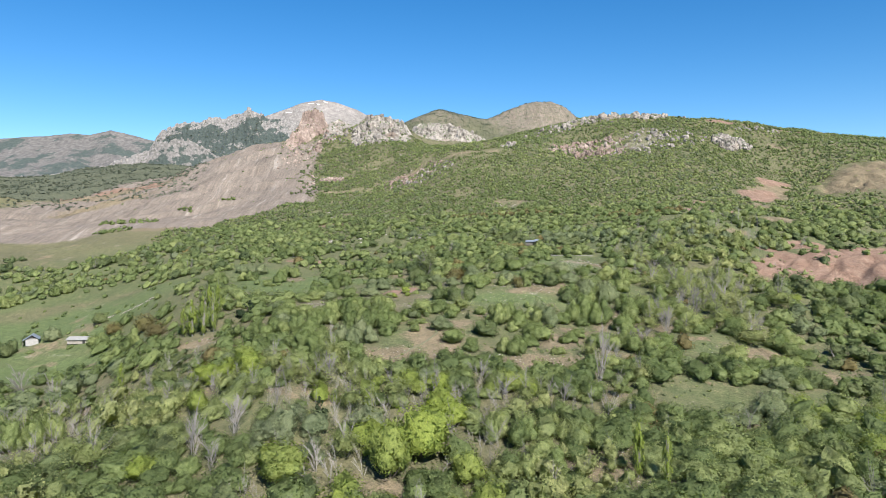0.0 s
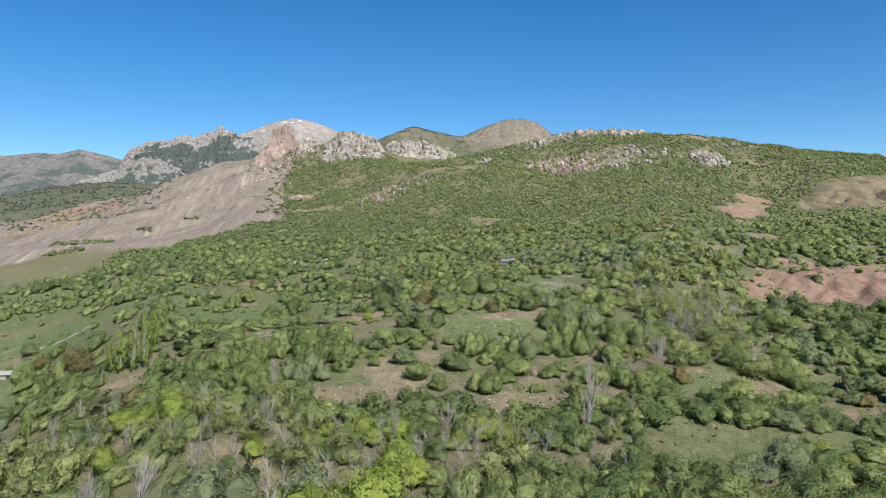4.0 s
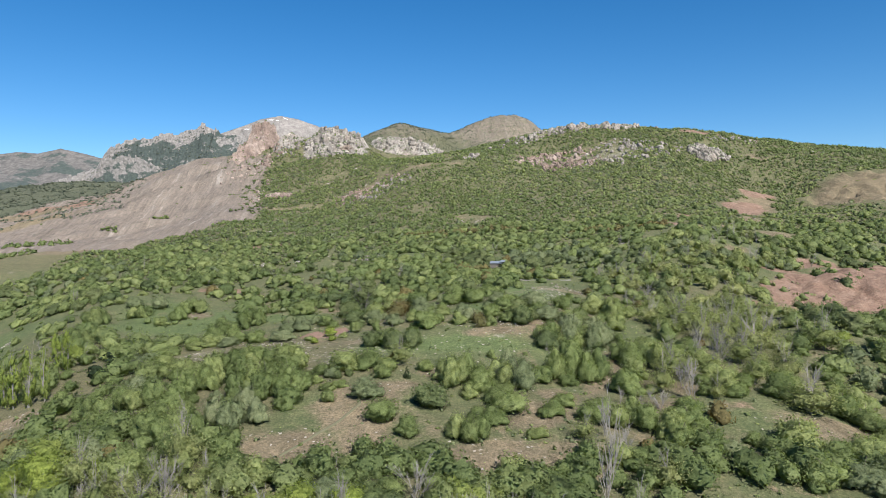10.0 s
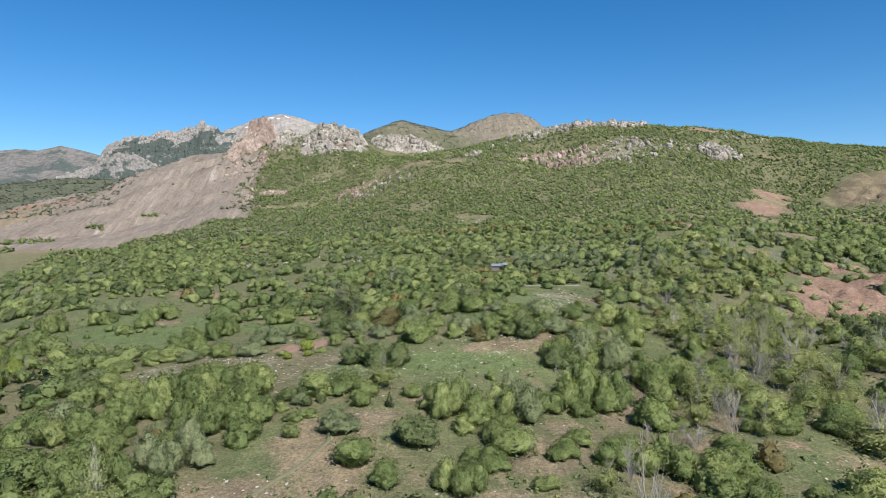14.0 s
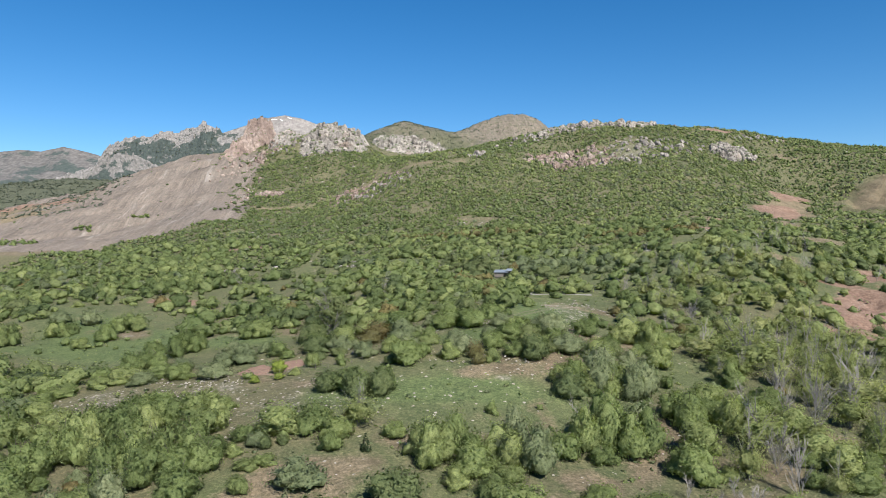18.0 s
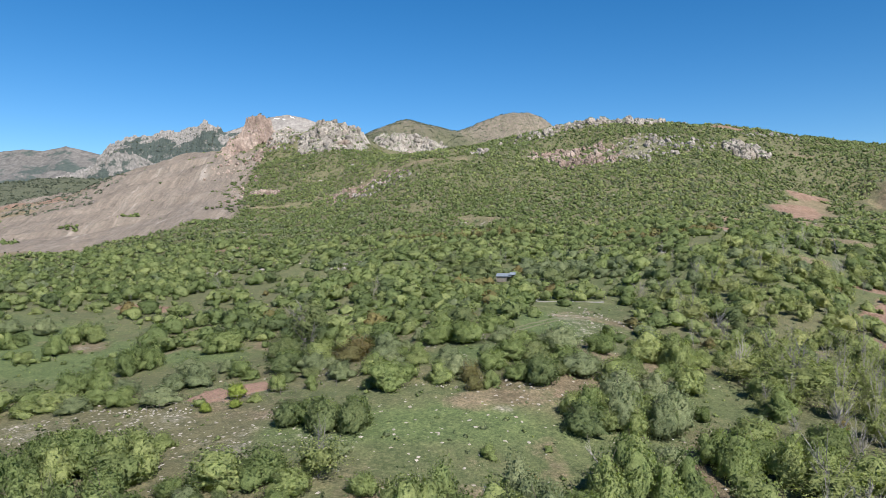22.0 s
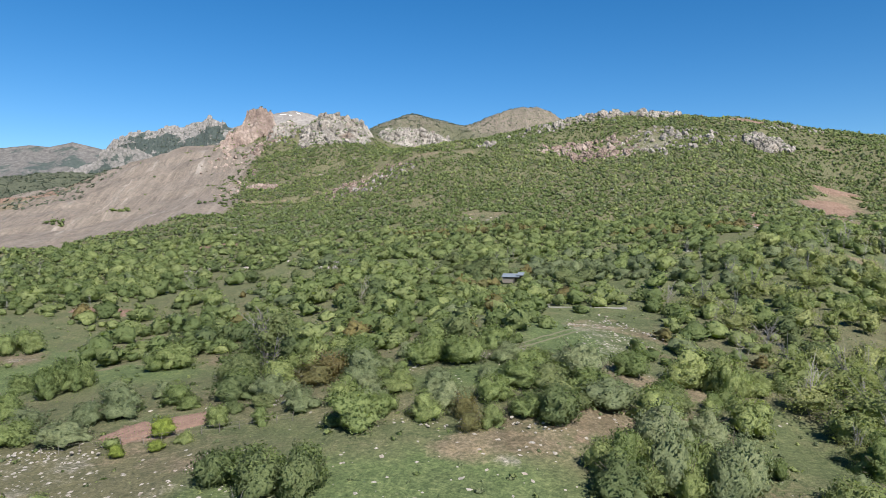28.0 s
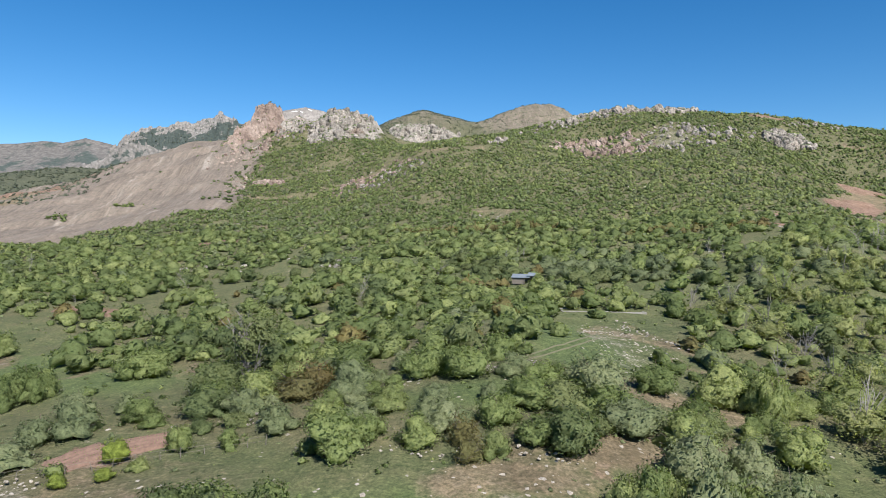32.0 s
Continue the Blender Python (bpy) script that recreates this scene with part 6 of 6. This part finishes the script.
def slab_bm(a, b, c, d, thick):
    """A sloping plate through four corners, thickened downwards."""
    bm = bmesh.new()
    top = [bm.verts.new(p) for p in (a, b, c, d)]
    low = [bm.verts.new((p[0], p[1], p[2] - thick)) for p in (a, b, c, d)]
    bm.faces.new(top)
    bm.faces.new(low[::-1])
    for i in range(4):
        j = (i + 1) % 4
        bm.faces.new((top[i], low[i], low[j], top[j]))
    bmesh.ops.recalc_face_normals(bm, faces=bm.faces[:])
    return bm


def standing(name, label, category, x, y, turn=0.0, sink=0.15, group=""):
    ob = new(name)
    ob.empty_display_size = 1.0
    ob.location = (x, y, float(land(x, y)) - sink)
    ob.rotation_euler = (0, 0, radians(turn))
    return tagged(ob, label, category, group=group)


def farm_hut(x, y, turn):
    hut = standing("farm_hut", "small whitewashed farm hut with a blue-grey gable roof", "house", x, y, turn, 0.4)
    part("wall", box_bm(-2.6, 2.6, -2.2, 2.2, 0, 2.7, 0.04), MAT_WHITEWASH, hut)
    for s in (-1, 1):
        part("gable", slab_bm((-2.6 * s, -2.2, 2.7), (-2.6 * s, 2.2, 2.7), (-2.6 * s, 0.05, 4.1), (-2.6 * s, -0.05, 4.1), 0.06), MAT_WHITEWASH, hut)
        part("roof", slab_bm((-3.0, 2.6 * s, 2.55), (3.0, 2.6 * s, 2.55), (3.0, 0, 4.3), (-3.0, 0, 4.3), 0.10), MAT_TIN, hut, "blue-grey sheet roof")
    part("door", box_bm(-0.5, 0.5, -2.26, -2.2, 0.1, 2.1, 0.01), MAT_WOOD, hut)
    for wx in (-1.7, 1.5):
        win = part("window", box_bm(wx - 0.4, wx + 0.4, -2.25, -2.2, 1.1, 2.0, 0.01), MAT_WOOD, hut)
        part("pane", box_bm(wx - 0.32, wx + 0.32, -2.27, -2.25, 1.18, 1.92, 0.0), MAT_DARK, win)
    part("porch_roof", slab_bm((-2.6, -3.4, 2.1), (2.6, -3.4, 2.1), (2.6, -2.3, 2.6), (-2.6, -2.3, 2.6), 0.06), MAT_TIN, hut)
    for px in (-2.4, 0.9, 2.4):
        part("post", box_bm(px - 0.06, px + 0.06, -3.3, -3.18, 0, 2.12, 0.01), MAT_WOOD, hut)
    return hut


def stone_barn(x, y, turn):
    barn = standing("animal_shelter", "low grey stone animal shelter with a flat-pitched roof", "shed", x, y, turn, 0.4)
    part("wall", box_bm(-4.0, 4.0, -2.0, 2.0, 0, 1.7, 0.05), MAT_STONE, barn)
    part("roof", slab_bm((-4.4, -2.5, 1.75), (4.4, -2.5, 1.75), (4.1, 0, 2.75), (-4.1, 0, 2.75), 0.15), MAT_SLATE, barn)
    part("roof", slab_bm((-4.4, 2.5, 1.75), (4.4, 2.5, 1.75), (4.1, 0, 2.75), (-4.1, 0, 2.75), 0.15), MAT_SLATE, barn)
    # Black plate on the solid wall, coloured as the shade inside a doorway.
    part("door", box_bm(1.6, 2.6, -2.06, -2.0, 0, 1.4, 0.01), MAT_DARK, barn)
    return barn


def tin_shelter(x, y, turn):
    hut = standing("sheet_shelter", "blue-grey sheet-roofed shelter among the trees", "shed", x, y, turn, 0.2)
    part("roof", slab_bm((-3.2, -1.9, 1.9), (2.2, -1.9, 1.9), (2.2, 1.6, 2.8), (-3.2, 1.6, 2.8), 0.07), MAT_TIN, hut)
    part("lean_to_roof", slab_bm((1.2, -1.5, 2.5), (3.6, -1.4, 2.4), (3.4, 1.2, 3.2), (1.4, 1.2, 3.3), 0.07), MAT_TIN, hut)
    part("wall", box_bm(-2.9, 3.1, 0.9, 1.1, 0, 2.45, 0.01), MAT_WOOD, hut)
    part("wall", box_bm(-2.9, 0.4, -1.5, -1.3, 0, 1.75, 0.01), MAT_WOOD, hut)
    for px in (-2.9, 0.6, 3.2):
        part("post", box_bm(px - 0.07, px + 0.07, -1.7, -1.56, 0, 1.95, 0.01), MAT_WOOD, hut)
    return hut


def reservoir(x, y, turn, wide, deep):
    pond = standing("water_basin", "dark water basin with a low pale concrete rim", "pond", x, y, turn, 0.45)
    h = 0.4
    part("rim", box_bm(-wide / 2, wide / 2, -deep / 2 - 0.4, -deep / 2, -1.2, h, 0.05), MAT_CONCRETE, pond)
    part("rim", box_bm(-wide / 2, wide / 2, deep / 2, deep / 2 + 0.4, -1.2, h, 0.05), MAT_CONCRETE, pond)
    part("rim", box_bm(-wide / 2 - 0.4, -wide / 2, -deep / 2 - 0.4, deep / 2 + 0.4, -1.2, h, 0.05), MAT_CONCRETE, pond)
    part("rim", box_bm(wide / 2, wide / 2 + 0.4, -deep / 2 - 0.4, deep / 2 + 0.4, -1.2, h, 0.05), MAT_CONCRETE, pond)
    part("water", box_bm(-wide / 2, wide / 2, -deep / 2, deep / 2, -0.6, h - 0.25, 0.0), MAT_WATER, pond)
    return pond


STONE_MESHES = [mesh_from("stone", v * 1.0, f, MAT_STONE) for v, f in STONES]


def stone_wall(label, x0, y0, x1, y1, n, size, spread):
    """A tumbled dry stone wall along a line, stone by stone."""
    wall = standing("dry_stone_wall", label, "wall", x0, y0, 0, 0.0, group="dry stone walls")
    g = float(land(x0, y0))
    for k in range(n):
        t = (k + RNG.uniform(-0.3, 0.3)) / n
        x, y = x0 + (x1 - x0) * t + RNG.normal(scale=spread), y0 + (y1 - y0) * t + RNG.normal(scale=spread)
        s = size * RNG.uniform(0.35, 1.0)
        ob = new("stone", STONE_MESHES[RNG.randint(len(STONE_MESHES))])
        ob.parent = wall
        ob.location = (x - x0, y - y0, float(land(x, y)) - g + 0.1 * s + 0.45 * s * (k % 3 == 0))
        ob.rotation_euler = (RNG.uniform(-0.4, 0.4), RNG.uniform(-0.4, 0.4), RNG.uniform(0, 6.28))
        ob.scale = (s, s, s)
    return wall


def tilled_bed(label, cx, cy, turn, wide, deep):
    n, m = 46, 46
    u, v = np.meshgrid(np.linspace(-0.5, 0.5, n), np.linspace(-0.5, 0.5, m), indexing="ij")
    c, s = math.cos(radians(turn)), math.sin(radians(turn))
    px, py = u * wide, v * deep
    x, y = cx + px * c - py * s, cy + px * s + py * c
    rim = np.clip((0.5 - np.maximum(np.abs(u), np.abs(v))) * 14, 0, 1)
    furrow = 0.10 * np.sin(py * 2 * math.pi / 0.9) + 0.08 * rough(x, y, 0.8, 3, seed=2)
    z = land(x, y) + rim * (0.30 + furrow) - 0.25 * (1 - rim)
    ob = new("garden_bed", mesh_from("garden_bed", np.stack([x, y, z], -1).reshape(-1, 3), grid_faces(n, m), MAT_SOIL, True))
    return tagged(ob, label, "garden bed", group="garden beds")


def rut(points, offset, wide=0.26):
    """A worn wheel rut along a line, laid on the ground."""
    pts = np.array(points, float)
    s = np.linspace(0, len(pts) - 1, 60)
    x, y = np.interp(s, np.arange(len(pts)), pts[:, 0]), np.interp(s, np.arange(len(pts)), pts[:, 1])
    dx, dy = np.gradient(x), np.gradient(y)
    k = np.hypot(dx, dy)
    nx, ny = dy / k, -dx / k
    rows = []
    for o in (-wide, -wide * 0.4, wide * 0.4, wide):
        a, b = x + nx * (offset + o) + 0.08 * rough(x, y, 2, 2), y + ny * (offset + o)
        rows.append(np.stack([a, b, land(a, b) + (0.05 if abs(o) < wide else -0.05) + 0.05], -1))
    v = np.stack(rows, 1).reshape(-1, 3)
    return tagged(new("track", mesh_from("track", v, grid_faces(60, 4), MAT_RUT, True)), "worn earth wheel track across the grass", "track", kind="structure")


def post_fence(label, x0, y0, x1, y1, n):
    fence = standing("post_fence", label, "fence", x0, y0, 0, 0.0)
    g = float(land(x0, y0))
    tops = []
    for k in range(n):
        t = k / (n - 1)
        x, y = (x1 - x0) * t + RNG.normal(scale=0.12), (y1 - y0) * t + RNG.normal(scale=0.12)
        h = RNG.uniform(1.2, 1.6)
        z = float(land(x0 + x, y0 + y)) - g
        v, f = limbs(RNG, h, 0.1, 0.06, 1, 0)
        post = new("post", mesh_from("post", v, f, MAT_WOOD))
        post.parent = fence
        post.location = (x, y, z)
        tops.append((x, y, z))
    for level in (0.5, 1.0):
        v, f = [], []
        for k in range(n - 1):
            for p in (tops[k], tops[k + 1]):
                v += [(p[0], p[1], p[2] + level - 0.012), (p[0], p[1] + 0.01, p[2] + level + 0.012)]
            f.append((4 * k, 4 * k + 2, 4 * k + 3, 4 * k + 1))
        wire = new("wire", mesh_from("wire", v, f, MAT_WOOD))
        wire.parent = fence
    return fence


farm_hut(-193, 244, -58)
stone_barn(-170, 240, 12)
tin_shelter(1.5, 356, -8)
reservoir(15, 315, 6, 9.5, 5.0)
reservoir(24.5, 314.5, 6, 7.0, 3.2)
tilled_bed("red tilled garden bed with low furrows", -46.2, 229.6, 62, 7.0, 4.2)
tilled_bed("pale red tilled garden bed with seed rows", -41.2, 233.6, 28, 6.4, 4.4)
for x0, y0, turn, rows, long in ((-46.2, 229.6, 62, 6, 7.0), (-41.2, 233.6, 28, 6, 6.0)):
    u, v = np.meshgrid(np.linspace(-0.42, 0.42, 16) * long, np.linspace(-0.38, 0.38, rows) * 4.2)
    u, v = u.ravel() + RNG.normal(scale=0.06, size=u.size), v.ravel() + RNG.normal(scale=0.04, size=u.size)
    c, s = math.cos(radians(turn)), math.sin(radians(turn))
    w = RNG.uniform(0.08, 0.22, len(u))
    tagged(wood("seedling_rows", "rows of small dark seedlings in the red bed", TUSSOCK, np.stack([x0 + u * c - v * s, y0 + u * s + v * c, w, w * 0.8], -1), MAT_LEAF_DEEP, RNG,
                lambda x, y: land(x, y) + 0.45), category="seedlings")
stone_wall("tumbled pale stone wall along the meadow", -152, 262, -166, 260, 60, 0.9, 0.35)
stone_wall("pale stones heaped along the meadow edge", -170, 262, -173, 262, 16, 0.9, 0.4)
stone_wall("pale stones heaped along the terrace edge", -8, 251, 8, 254, 60, 0.8, 0.9)
stone_wall("line of pale stones on the meadow terrace", -70, 226, -46, 223, 70, 0.7, 0.9)
stone_wall("stone heap beside the garden", -32, 240, -28, 239, 34, 0.8, 0.7)
stone_wall("stones along the hedge in the meadow", -12, 229, 8, 229, 50, 0.6, 0.8)
stone_wall("stones along the hedge by the pond", 20, 300, 29, 280, 40, 0.8, 0.8)
stone_wall("pale stones along the slope edge above the gully", 52, 196, 66, 190, 30, 0.9, 0.6)
for o in (-0.75, 0.75):
    rut([(0, 252), (2, 257), (5, 262), (9, 268), (13, 276), (16, 286)], o, 0.2)
rut([(-26, 186), (-24, 178), (-27, 170), (-33, 160)], 0, 0.32)
post_fence("weathered post and wire fence along the garden", -54, 223, -26, 233, 14)
